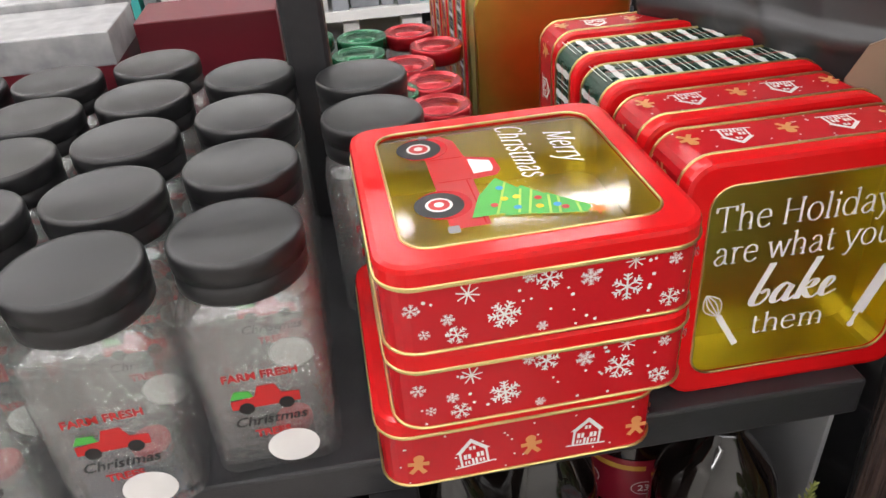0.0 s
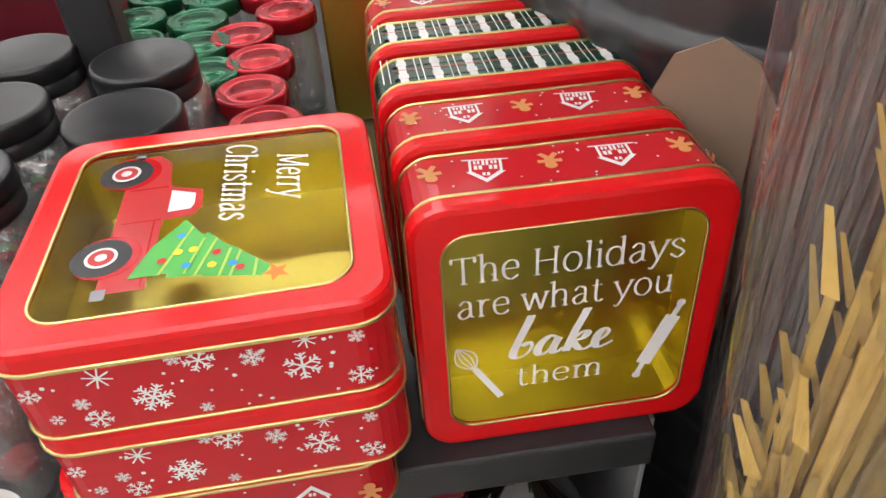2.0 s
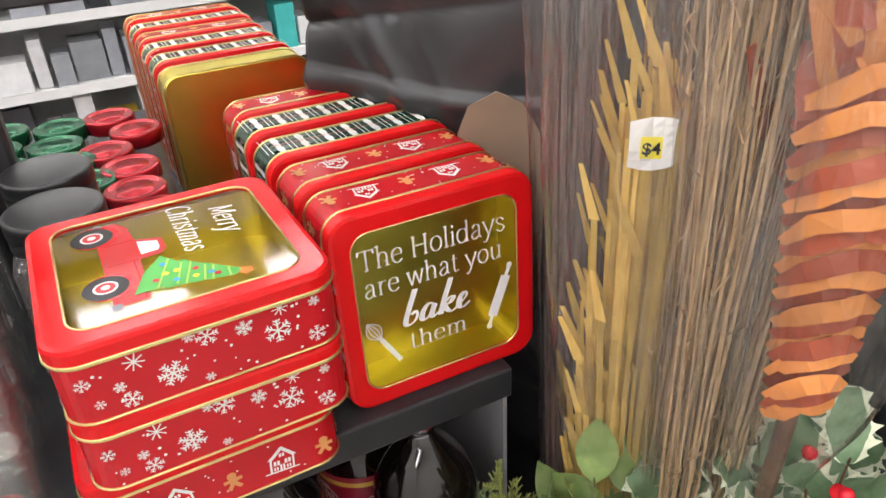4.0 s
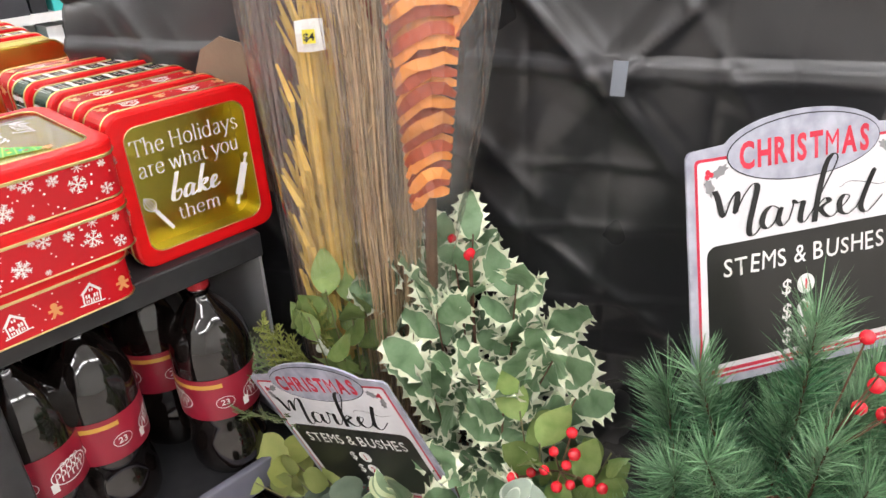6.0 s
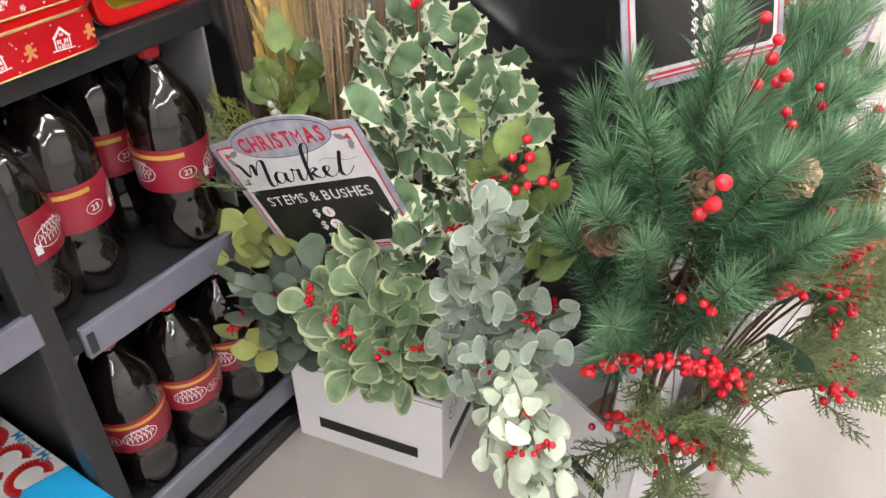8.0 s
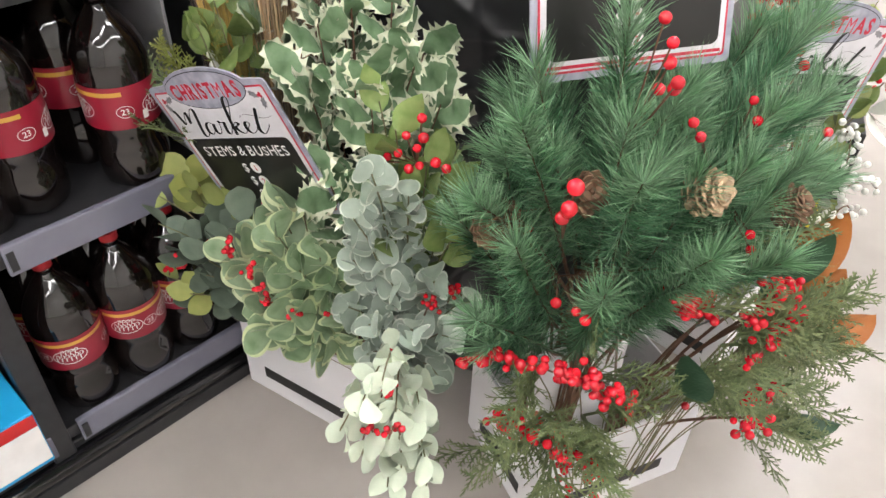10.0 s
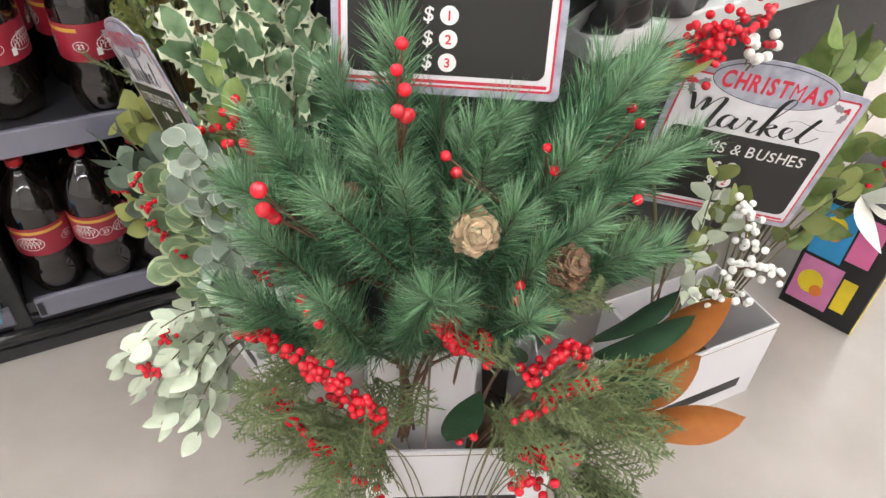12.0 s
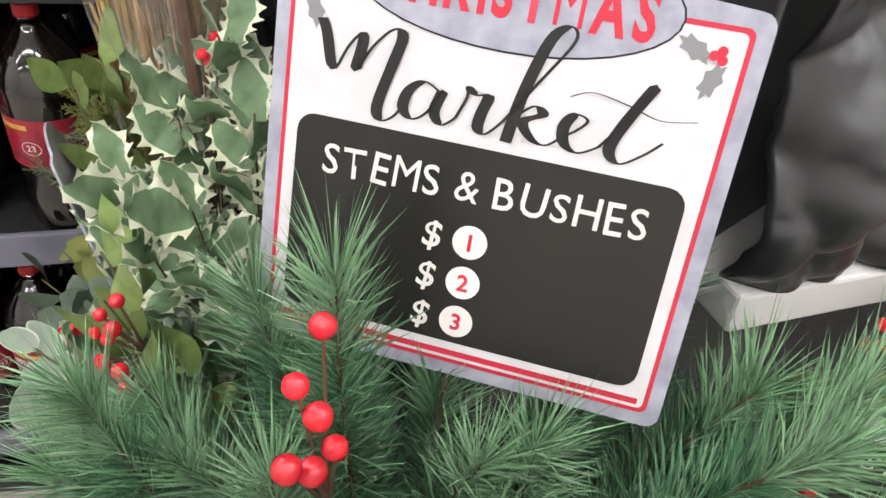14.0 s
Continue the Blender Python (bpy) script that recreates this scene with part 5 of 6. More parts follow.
# ---- powdery eucalyptus ----
rnd = random.Random(13)
euc = thing("eucalyptus_bush", "artificial powdery grey-green eucalyptus with stacked round leaves", "plant")
for tip, n in (((.541, .193, .765), 14), ((.58, .165, .725), 13), ((.525, .215, .69), 13), ((.64, .27, .70), 13), ((.585, .23, .66), 13), ((.60, .29, .60), 12), ((.565, .27, .56), 12), ((.62, .20, .60), 12), ((.57, .19, .56), 12), ((.61, .14, .57), 11), ((.565, .14, .50), 12), ((.54, .21, .48), 12), ((.55, .27, .47), 11), ((.60, .10, .49), 11), ((.535, .16, .42), 11), ((.55, .23, .39), 11), ((.65, .10, .53), 10), ((.58, .1, .42), 10), ((.66, .2, .62), 10)):
    leafy(euc, rnd, (.68, .27, .12), tip, EUC, int(n * 1.35), 1.05, .5, (.75, 1.2), STEM_G, .05, whorl=1.57)
for c in ((.60, .15, .50), (.63, .13, .52), (.57, .2, .40)):
    berry_string(euc, rnd, Vector(c), Vector(c) + Vector((.02, -.01, .008)), 9, .0045, .012)
lamb = thing("lambs_ear_stem", "artificial felted pale green leaves drooping from a carton", "plant")
for k in range(12):
    a = k * 2.4
    q = .085 * math.sqrt((k + .5) / 12)
    tip = (.425 + .7 * q * math.cos(a), .045 - .8 * q * math.cos(a) * .5 + .5 * q * math.sin(a), .455 + 1.1 * q * math.sin(a))
    leafy(lamb, rnd, (.60, .20, .32), tip, LAMB, 9, .85, .5, (.7, 1.05), STEM_G, .06)
for c in ((.44, .075, .51), (.41, .03, .49), (.40, .07, .46)):
    berry_string(lamb, rnd, Vector(c), Vector(c) + Vector((.012, -.01, .008)), 8, .0045, .011)

# ---- broad leaves with red berries ----
rnd = random.Random(14)
broad = thing("berry_leaf_stem", "artificial broad green leaves with a spray of red berries", "plant")
for tip, n in (((.60, .21, .80), 6), ((.62, .17, .76), 6), ((.585, .19, .72), 6), ((.64, .14, .72), 6), ((.66, .18, .66), 6), ((.60, .24, .83), 4), ((.63, .13, .64), 5), ((.66, .15, .78), 5)):
    leafy(broad, rnd, (.70, .27, .15), tip, BROAD, n, 1.0, .6, (.75, 1.05), STEM_G, .03)
berry_pick(broad, rnd, (.63, .2, .74), [(.618, .179, .823), (.57, .225, .757), (.60, .19, .80), (.612, .17, .80), (.605, .175, .785), (.59, .195, .775), (.60, .165, .765), (.615, .15, .77), (.585, .21, .765), (.62, .135, .765), (.595, .18, .755)], .0072)

# ---- green sprays by the rack ----
rnd = random.Random(15)
spray = thing("cedar_spray", "artificial cedar and leaf spray with white berries", "plant")
for p, d, s in (((.56, .62, .70), (-.3, .5, .8), 1.0), ((.57, .60, .72), (-.5, .2, .75), 1.0), ((.55, .64, .70), (-.5, .4, .5), .9), ((.56, .60, .62), (-.6, .2, .4), .9), ((.58, .58, .74), (-.2, -.1, .9), 1.0)):
    put_leaf(spray, FRONDS_Y[0] if s == 1.0 else FRONDS[0], p, d, rnd.uniform(0, 3), s, "cedar_frond")
    part("stem", tube(stem_points((.63, .55, .1), p, 0), .0025, 5), STEM_G, spray)
for tip, n in (((.53, .55, .86), 5), ((.57, .56, .88), 6), ((.60, .55, .86), 6), ((.56, .60, .83), 5), ((.62, .56, .83), 5)):
    leafy(spray, rnd, (.63, .55, .1), tip, BROAD, n, 1.0, .7, (.7, .95), STEM_G, .02)
berry_pick(spray, rnd, (.6, .57, .7), [], .006)
for p in ((.577, .59, .775), (.57, .595, .785), (.573, .58, .765), (.566, .585, .772)):
    berry(spray, p, .0075, "white")
    part("twig", tube([p, (.6, .57, .70)], .0012, 4), STEM_G, spray)

# ---- pine bush ----
rnd = random.Random(16)
pine = thing("pine_bush", "artificial long-needled pine bush with cones and red berries", "plant")
TIPS = [(.586, -.016, .905), (.53, -.01, .68), (.545, .05, .60), (.59, -.12, .72), (.60, .06, .83), (.63, -.11, .90), (.69, -.18, .76), (.75, -.02, 1.01), (.755, .20, .83), (.70, .085, .92), (.82, -.18, .80), (.85, -.04, .89), (.93, -.09, .88), (.985, -.21, .82), (1.04, -.05, .88),
        (1.09, -.17, .87), (1.15, -.13, .85), (1.05, -.22, .76), (.93, -.24, .75), (.80, -.20, .74), (1.11, -.05, .78), (1.0, .02, .86), (.9, .06, .87), (.82, .12, .88), (.65, .14, .74), (.72, -.17, .72), (.88, -.23, .75), (.57, .02, .77), (.63, .12, .83), (.80, .02, .88), (1.0, -.13, .87), (.70, -.05, .90), (1.12, -.2, .74), (.76, -.12, .86), (.92, -.16, .83), (.68, .03, .86), (.86, -.12, .84), (1.0, .02, .95), (1.08, -.02, .93), (1.13, -.1, .95), (1.18, -.08, .88), (1.06, -.12, .97)]
for k, tip in enumerate(TIPS):
    t = Vector(tip)
    base = Vector((.84 + rnd.uniform(-.07, .07), .0 + rnd.uniform(-.04, .06), .2))
    d = (t - base).normalized()
    out = Vector((t.x - .84, t.y - .0, 0)) * .8
    d = (d + out + Vector((0, 0, .1))).normalized()
    start = t - d * .34
    put_leaf(pine, SPRIGS[k % 4], start, d, rnd.uniform(0, 6.3), 1.0, "pine_sprig")
    part("stem", tube(stem_points(base, start, 0, 5, .2), .003, 5), STEM_B, pine)
for p, d in (((.72, -.06, .55), (-.6, -.4, .5)), ((.80, -.16, .58), (.1, -.7, .6)), ((.90, -.16, .62), (.3, -.6, .6)), ((.95, -.12, .66), (.6, -.5, .5))):
    put_leaf(pine, FRONDS[0], p, d, rnd.uniform(0, 3), .9, "cedar_frond")
berry_pick(pine, rnd, (.77, -.03, .80), [(.749, -.073, .968), (.742, -.093, .93), (.76, -.07, .94), (.755, -.085, .915), (.765, -.05, .985), (.77, -.06, .90)], .0084)
berry_pick(pine, rnd, (.66, -.03, .72), [(.583, -.08, .86), (.586, -.075, .828), (.592, -.07, .818), (.60, -.06, .80)], .0095)
berry_pick(pine, rnd, (.95, -.1, .70), [(.93, -.12, .85), (.94, -.13, .82), (1.02, -.2, .80), (.87, -.19, .70), (.86, -.2, .685), (1.05, -.12, .88), (1.06, -.13, .86), (.67, .07, .70), (.70, .06, .66), (.80, -.1, .86), (.81, -.11, .84)], .0075)
berry_pick(pine, rnd, (.72, .0, .6), [(.62, -.09, .66), (.63, -.1, .645), (.69, .04, .68), (.62, -.06, .655), (.9, -.22, .655)], .0075)
cone_part(pine, aim((.64, .06, .705), (-.6, -.5, .4)), False, .029)
cone_part(pine, aim((.83, -.13, .757), (-.2, -.7, .6)), True, .026)
cone_part(pine, aim((.922, -.21, .73), (.1, -.6, .7)), False, .022)
cone_part(pine, aim((.70, -.03, .77), (-.4, -.5, .6)), False, .022)

# ---- red berry and cedar sprays at the front of the carton ----
rnd = random.Random(17)
redb = thing("berry_cedar_bush", "artificial cedar sprays crowded with bright red berries", "plant")
for p, d in (((.70, -.04, .30), (-.7, -.2, .5)), ((.68, -.02, .28), (-.8, .1, .25)), ((.66, -.08, .38), (-.5, -.5, .3)), ((.64, -.06, .42), (-.6, -.3, .5)), ((.72, -.10, .32), (-.2, -.8, .2)), ((.69, -.10, .40), (-.3, -.7, .3)), ((.66, -.03, .46), (-.7, -.2, .3)), ((.72, -.06, .44), (-.2, -.6, .6)),
             ((.88, -.18, .34), (.2, -.7, .4)), ((.92, -.20, .38), (.3, -.7, .4)), ((.98, -.22, .36), (.5, -.6, .3)), ((.96, -.20, .46), (.5, -.5, .5)), ((.90, -.20, .47), (.2, -.7, .5)), ((.97, -.22, .44), (.5, -.6, .2)), ((.85, -.18, .44), (.0, -.8, .4)), ((.98, -.24, .32), (.4, -.6, -.2)), ((.94, -.24, .32), (.2, -.8, -.1)), ((.66, -.08, .30), (-.5, -.4, -.4)), ((.88, -.22, .52), (.3, -.6, .5)), ((.94, -.24, .52), (.45, -.55, .3))):
    for _ in range(3):
        dd = Vector(d) + Vector((rnd.uniform(-.35, .35), rnd.uniform(-.35, .35), rnd.uniform(-.35, .35)))
        put_leaf(redb, FRONDS[rnd.randrange(3)], p, dd, rnd.uniform(0, 3.1), rnd.uniform(.75, 1.05), "cedar_frond")
    part("stem", tube(stem_points((Vector((.86, -.08, .08)) + Vector((p[0] - .86, p[1] + .08, 0)) * .45), p, .0, 5), .0013, 5), STEM_G, redb)
for a, b, n in (((.54, .03, .53), (.61, -.09, .55), 26), ((.61, -.09, .55), (.66, -.14, .50), 26), ((.66, -.14, .50), (.69, -.17, .47), 18), ((.66, .02, .32), (.72, -.07, .27), 26), ((.56, -.02, .44), (.60, -.12, .40), 18), ((.60, -.12, .40), (.64, -.17, .37), 12),
                ((.768, -.153, .645), (.80, -.163, .583), 46), ((.80, -.163, .583), (.845, -.183, .566), 26), ((.87, -.232, .556), (.95, -.25, .60), 38), ((.865, -.255, .50), (.96, -.28, .55), 34), ((.86, -.27, .42), (.94, -.30, .41), 18), ((.84, -.28, .38), (.90, -.31, .37), 12), ((1.0, -.25, .42), (1.05, -.27, .38), 14), ((.70, -.08, .24), (.71, -.1, .15), 9)):
    berry_string(redb, rnd, a, b, int(n * 1.3), .007, .0145)
for p in ((.80, -.22, .46), (.805, -.225, .452), (.79, -.21, .43), (.765, -.12, .12), (.77, -.125, .115)):
    berry(redb, p, .0065)

mag = thing("magnolia_stem", "artificial magnolia leaves, glossy dark green with rust-brown undersides", "plant")
for p, d, roll, me, s in (((1.06, -.20, .44), (.75, -.12, .72), 2.8, MAG_BROWN[0], 1.3), ((1.05, -.26, .38), (.75, -.35, .25), 2.9, MAG_BROWN[0], 1.15), ((1.03, -.24, .41), (.55, -.2, .65), 3.3, MAG_BROWN[0], 1.0), ((1.02, -.2, .50), (.8, -.3, .3), 2.8, MAG_DARK[0], 1.0), ((.98, -.2, .46), (.7, -.6, .1), 3.1, MAG_DARK[0], .95), ((.88, -.16, .50), (-.1, -.4, .6), 3.1, MAG_DARK[0], .7), ((.84, -.17, .47), (-.6, -.5, .1), 3.3, MAG_DARK[0], .75), ((1.05, -.16, .48), (.8, -.1, .2), 2.6, MAG_DARK[0], 1.0), ((.97, -.28, .30), (.5, -.6, -.15), 3.0, MAG_DARK[0], .9)):
    put_leaf(mag, me, p, d, roll, s)
    part("stem", tube(stem_points((.90, -.06, .08), p, 0, 5), .003, 5), STEM_B, mag)


# ---- signs on stakes ----
def lettering(text, width, height, x, y, z, up, bold=0.0, uneven=0.0, seed=1):
    """A line of capitals fitted to a width, each letter a little uneven."""
    rnd = random.Random(seed)
    glyphs, total = [], 0.0
    for ch in text:
        if ch == " ":
            glyphs.append((None, .32 * height))
            total += .32 * height
            continue
        g = text_mesh(ch, height * 1.4, 0, Matrix(), 0.0 if ch in "M&" else bold, 1.0)
        x0, x1 = min(v.co.x for v in g.verts), max(v.co.x for v in g.verts)
        g.transform(Matrix.Translation((-(x0 + x1) / 2, 0, 0)))
        glyphs.append((g, x1 - x0 + .2 * height))
        total += x1 - x0 + .2 * height
    k, pen, out = width / total, x - width / 2, bmesh.new()
    for g, adv in glyphs:
        if g:
            wob = Matrix.Rotation(rnd.uniform(-1, 1) * uneven, 4, "Z") @ Matrix.Diagonal((k, 1 + rnd.uniform(-1, 1) * uneven, 1, 1))
            g.transform(up @ Matrix.Translation((pen + adv * k / 2, y + rnd.uniform(-.5, .5) * uneven * height, z)) @ wob)
            join(out, g)
        pen += adv * k
    return out


def market_sign(m, stake):
    e = thing("market_sign", "white and black market price sign on a metal stake", "sign", m, group="market price signs")
    w, h = .2954, .270

    def outline(g):
        r = max(.004, .009 - g * .4)
        left, right, top = -w / 2 + g, w / 2 - g, h - g
        pts = []
        for cx_, cy_, a0 in ((right - r, r + g, 270), (right - r, top - r, 0)):
            pts += [(cx_ + r * math.cos(radians(a0 + 90 * k / 4)), cy_ + r * math.sin(radians(a0 + 90 * k / 4))) for k in range(5)]
        if g < .006:
            pts += [(.106 * math.cos(radians(a)), .259 + (.0405 - g) * math.sin(radians(a))) for a in range(20, 161, 10)]
        for cx_, cy_, a0 in ((left + r, top - r, 90), (left + r, r + g, 180)):
            pts += [(cx_ + r * math.cos(radians(a0 + 90 * k / 4)), cy_ + r * math.sin(radians(a0 + 90 * k / 4))) for k in range(5)]
        return pts

    up = Matrix.Rotation(math.pi / 2, 4, "X")
    board = loft([at_z(outline(0), -.003), at_z(outline(0), 0.0)])
    board.transform(up)
    board = part("board", board, SIGN_ZINC, e, "board with a zinc-look printed edge")
    for name, pts, z, mt in (("red_line", outline(.0095), .0004, SIGN_RED), ("white_ground", outline(.0127), .0008, SIGN_WHITE)):
        part(name, flat(pts, up, None, 0, z), mt, board)
    part("red_band", flat([(-.131, .0152), (.131, .0152), (.131, .0196), (-.131, .0196)], up, None, 0, .0012), SIGN_RED, board)
    part("chalk_panel", flat([(x, y + .0948) for x, y in rounded(.2532, .1384, .012, 4)], up, None, 0, .0012), SIGN_BLACK, board, "black chalkboard panel")
    part("oval_edge", flat(disc(0, .259, .0995, .0355, 36), up, None, 0, .0013), PRINT_BLACK, board)
    part("oval", flat(disc(0, .259, .0982, .0342, 36), up, None, 0, .0017), SIGN_ZINC, board, "zinc-look oval badge")
    part("heading", lettering("CHRISTMAS", .172, .0285, 0, .2445, .0021, up, .0014), SIGN_RED, board, "red heading")
    bm = bmesh.new()
    mw = up @ Matrix.Translation((-.1155, .1735, .0019)) @ Matrix.Diagonal((.0935, .049, 1, 1))
    for k, stroke in enumerate(WORD):
        brush(bm, stroke, mw, .022, .082, .00004 * k)
    brush(bm, LETTER_BAR, mw, .010, .026, .0004)
    part("script_word", bm, PRINT_BLACK, board, "black brush-script word")
    part("chalk_lettering", lettering("STEMS & BUSHES", .219, .0205, .001, .127, .0016, up, .0002, .09, 3), PRINT_WHITE, board, "white hand lettering")
    for k in range(3):
        part("dollar_mark", text_mesh("$", .0255, .1, up @ Matrix.Translation((-.0255, .0925 - .0292 * k, .0016)), .0003), PRINT_WHITE, board)
        part("price_disc", flat(disc(.001, .1006 - .0292 * k, .0118, n=22), up, None, 0, .0016), PRINT_WHITE, board)
        part("price_figure", text_mesh(str(k + 1), .0165, 0, up @ Matrix.Translation((.001, .0948 - .0292 * k, .002)), .0004), SIGN_RED, board, "red price figure")
    for sx in (-1, 1):
        bm = bmesh.new()
        for cx_, cy_, turn in ((sx * .108, .245, sx * -.5), (sx * .121, .229, sx * 1.2)):
            pts = []
            for k in range(14):
                a = 2 * math.pi * k / 14
                rr = 1.0 if k % 2 else .68
                x, y = .0125 * rr * math.cos(a), .0062 * rr * math.sin(a)
                pts.append((cx_ + x * math.cos(turn) - y * math.sin(turn), cy_ + x * math.sin(turn) + y * math.cos(turn)))
            flat(pts, up, bm, 0, .0013)
        for dx, dy in ((0, 0), (.004, .003), (.005, -.002)):
            flat(disc(sx * (.119 + dx), .243 + dy, .003, n=9), up, bm, 1, .0018)
        part("holly_print", bm, [PRINT_GREY, SIGN_RED], board, "grey holly sprig")
    part("stake", tube([(0, .0058, .12), (0, .0058, -stake)], .0022, 6), STAKE, e, "thin metal stake")
    return e


SIGN_POSES = [((.8575, .0209, .8631), (-29.5, -15.7, -.3), .60), ((0.5773, 0.4568, 0.5490), (-74.6, 11.9, -20.4), .27), ((1.3509, -.0446, .5584), (-31.1, 2.2, 7.7), .32)]
for c, turns, stake in SIGN_POSES:
    yaw, lean, roll = turns
    market_sign(Matrix.Translation(c) @ Matrix.Rotation(radians(yaw), 4, "Z") @ Matrix.Rotation(radians(lean), 4, "X") @ Matrix.Rotation(radians(roll), 4, "Y") @ Matrix.Scale(.935 if yaw < -60 else 1.0, 4), stake)

# ---- shelf unit to the right, black plastic above it ----
unit = thing("shelf_unit", "white shop shelf unit draped with black plastic above", "shelf", pose(1.105, .045, 0, 0, 0, 5.5))
part("deck", box(0, 1.3, 0.0, .45, .845, .885, .004), METAL_WHITE, unit, "white shelf with a rounded front edge")
# the black back and the added sheet under the deck stand for shade
part("back", box(.0, 1.3, .45, .48, 0, 1.7, .002), BLACK_METAL, unit)
part("under_shade", box(.031, 1.269, .2, .21, 0, .844), BLACK_METAL, unit, "dark sheet standing for the shade below the shelf")
for x in (.0, 1.27):
    part("end_post", box(x, x + .03, .40, .449, 0, .844, .002), METAL_WHITE, unit)
drape_rows = sheet_wall(1.25, .62, 40, 9, 220, 130)
for row in drape_rows:
    for i, (u, w, v) in enumerate(row):
        fold = .02 * math.sin(u * 17 + 3 * v) * (1 - v / .62) + .010 * math.sin(u * 37 - 9 * v) + .03 * abs(math.sin(u * 9 + 6 * v)) - .026 * abs(math.sin(u * 14 - 8 * v)) + .028 * abs(noise.noise(Vector((u * 9, v * 7, 4)))) + .022 * abs(noise.noise(Vector((u * 15 + v * 8, v * 12, 9)))) + .009 * abs(noise.noise(Vector((u * 31 - v * 9, v * 26, 2))))
        row[i] = (u, .03 - w - fold + .07 * (v / .62) ** 1.5, .888 + v)
sheet_part(drape_rows, "drape", Matrix(), unit, "hanging folds of black plastic", -.004)
part("filler", box(.06, 1.22, .17, .44, .886, 1.5, .01), BLACK_METAL, unit)

# stems on and below that shelf
rnd = random.Random(21)
right = thing("mixed_stem_bush", "artificial green bush with red berries and white berries", "plant")
for tip, n, lv in (((1.52, -.06, .86), 7, BROAD), ((1.58, -.02, .82), 8, BROAD), ((1.50, .0, .78), 8, BROAD), ((1.62, -.08, .74), 8, OLIVE), ((1.56, -.1, .68), 8, BROAD), ((1.66, -.02, .66), 8, DARK), ((1.72, .0, .8), 8, BROAD), ((1.60, -.13, .60), 7, OLIVE), ((1.68, -.12, .56), 7, BROAD), ((1.44, .0, .70), 7, DARK), ((1.48, -.06, .60), 6, OLIVE), ((1.76, -.08, .68), 7, BROAD), ((1.8, -.04, .76), 7, OLIVE)):
    leafy(right, rnd, (1.55, .0, .1), tip, lv, n, 1.0, .5, (.8, 1.2), STEM_G, .03)
for a, b, n in (((1.25, -.02, .84), (1.30, -.04, .90), 34), ((1.27, .0, .87), (1.34, -.05, .92), 28), ((1.22, .0, .85), (1.27, -.02, .88), 22), ((1.66, -.14, .62), (1.70, -.12, .58), 9)):
    berry_string(right, rnd, a, b, n, .0065, .03)
part("stem", tube(stem_points((1.4, .02, .1), (1.27, 0, .85), 0, 6), .003, 5), STEM_B, right)
for k in range(9):
    p = Vector((1.33, -.06, .87)) + Vector((rnd.uniform(-.03, .04), rnd.uniform(-.02, .02), rnd.uniform(-.02, .04)))
    berry(right, p, .008, "white")
    part("twig", tube([p, (1.34, -.03, .82)], .0013, 4), STEM_G, right)
for d in ((.5, -.4, .1), (-.2, -.6, -.5), (.6, -.2, -.5), (.1, -.5, .4)):
    put_leaf(right, PETAL[0], (1.64, -.13, .57), d, rnd.uniform(2.6, 3.6), 1.0, "petal")
for p in ((1.14, -.02, .845), (1.16, -.03, .85), (1.12, 0.0, .84), (1.18, -.04, .855)):
    put_leaf(right, OLIVE[0], p, (rnd.uniform(.3, .9), rnd.uniform(-.7, -.2), .3), rnd.uniform(2, 4), 1.3)
part("stem", tube(stem_points((1.4, .02, .1), (1.14, -.02, .84), 0, 6), .003, 5), STEM_G, right)

whiteb = thing("white_berry_bush", "artificial pale green stems with clusters of white berries", "plant")
for tip, n in (((1.24, -.13, .74), 7), ((1.27, -.16, .70), 7), ((1.22, -.17, .64), 7), ((1.28, -.12, .66), 6), ((1.20, -.2, .58), 6), ((1.25, -.2, .55), 6)):
    leafy(whiteb, rnd, (1.38, -.03, .1), tip, OLIVE + LAMB, n, .9, .6, (.7, 1.0), STEM_G, .03)
for a, b, n in (((1.25, -.18, .70), (1.27, -.2, .62), 26), ((1.24, -.21, .60), (1.32, -.25, .585), 20), ((1.22, -.22, .57), (1.26, -.24, .55), 14), ((1.21, -.2, .54), (1.24, -.22, .52), 12)):
    berry_string(whiteb, rnd, a, b, n, .0058, .018, "white")

# picture box on the floor
toy = thing("toy_carton", "black picture carton with bright coloured panels", "box", pose(1.905, .075, 0, 0, 0, -68))
part("carton", box(0, .185, 0, .30, 0, .36, .003), PRINT_BLACK, toy)
for x0, x1, z0, z1, mt in ((.01, .09, .18, .33, PRINT_BLUE), (.095, .15, .20, .33, mat("pink_print", (.7, .16, .35), .4)), (.01, .11, .03, .17, mat("rose_print", (.6, .2, .4), .4)), (.115, .15, .05, .15, PRINT_YELLOW)):
    part("picture_panel", box(x0, x1, -.0015, -.0003, z0, z1), mt, toy, "bright printed panel")
for cx_, cz, r_, mt in ((.045, .27, .028, PRINT_YELLOW), (.05, .255, .018, PRINT_ORANGE), (.05, .1, .03, PRINT_YELLOW), (.07, .08, .015, PRINT_ORANGE)):
    bm = flat(disc(cx_, cz, r_, r_ * 1.2, 16), Matrix.Rotation(math.pi / 2, 4, "X"), None, 0, .002 + (.0006 if r_ < .02 else 0))
    part("picture_shape", bm, mt, toy)
part("yellow_edge", box(.1851, .187, -.001, .301, 0, .012), PRINT_YELLOW, toy)

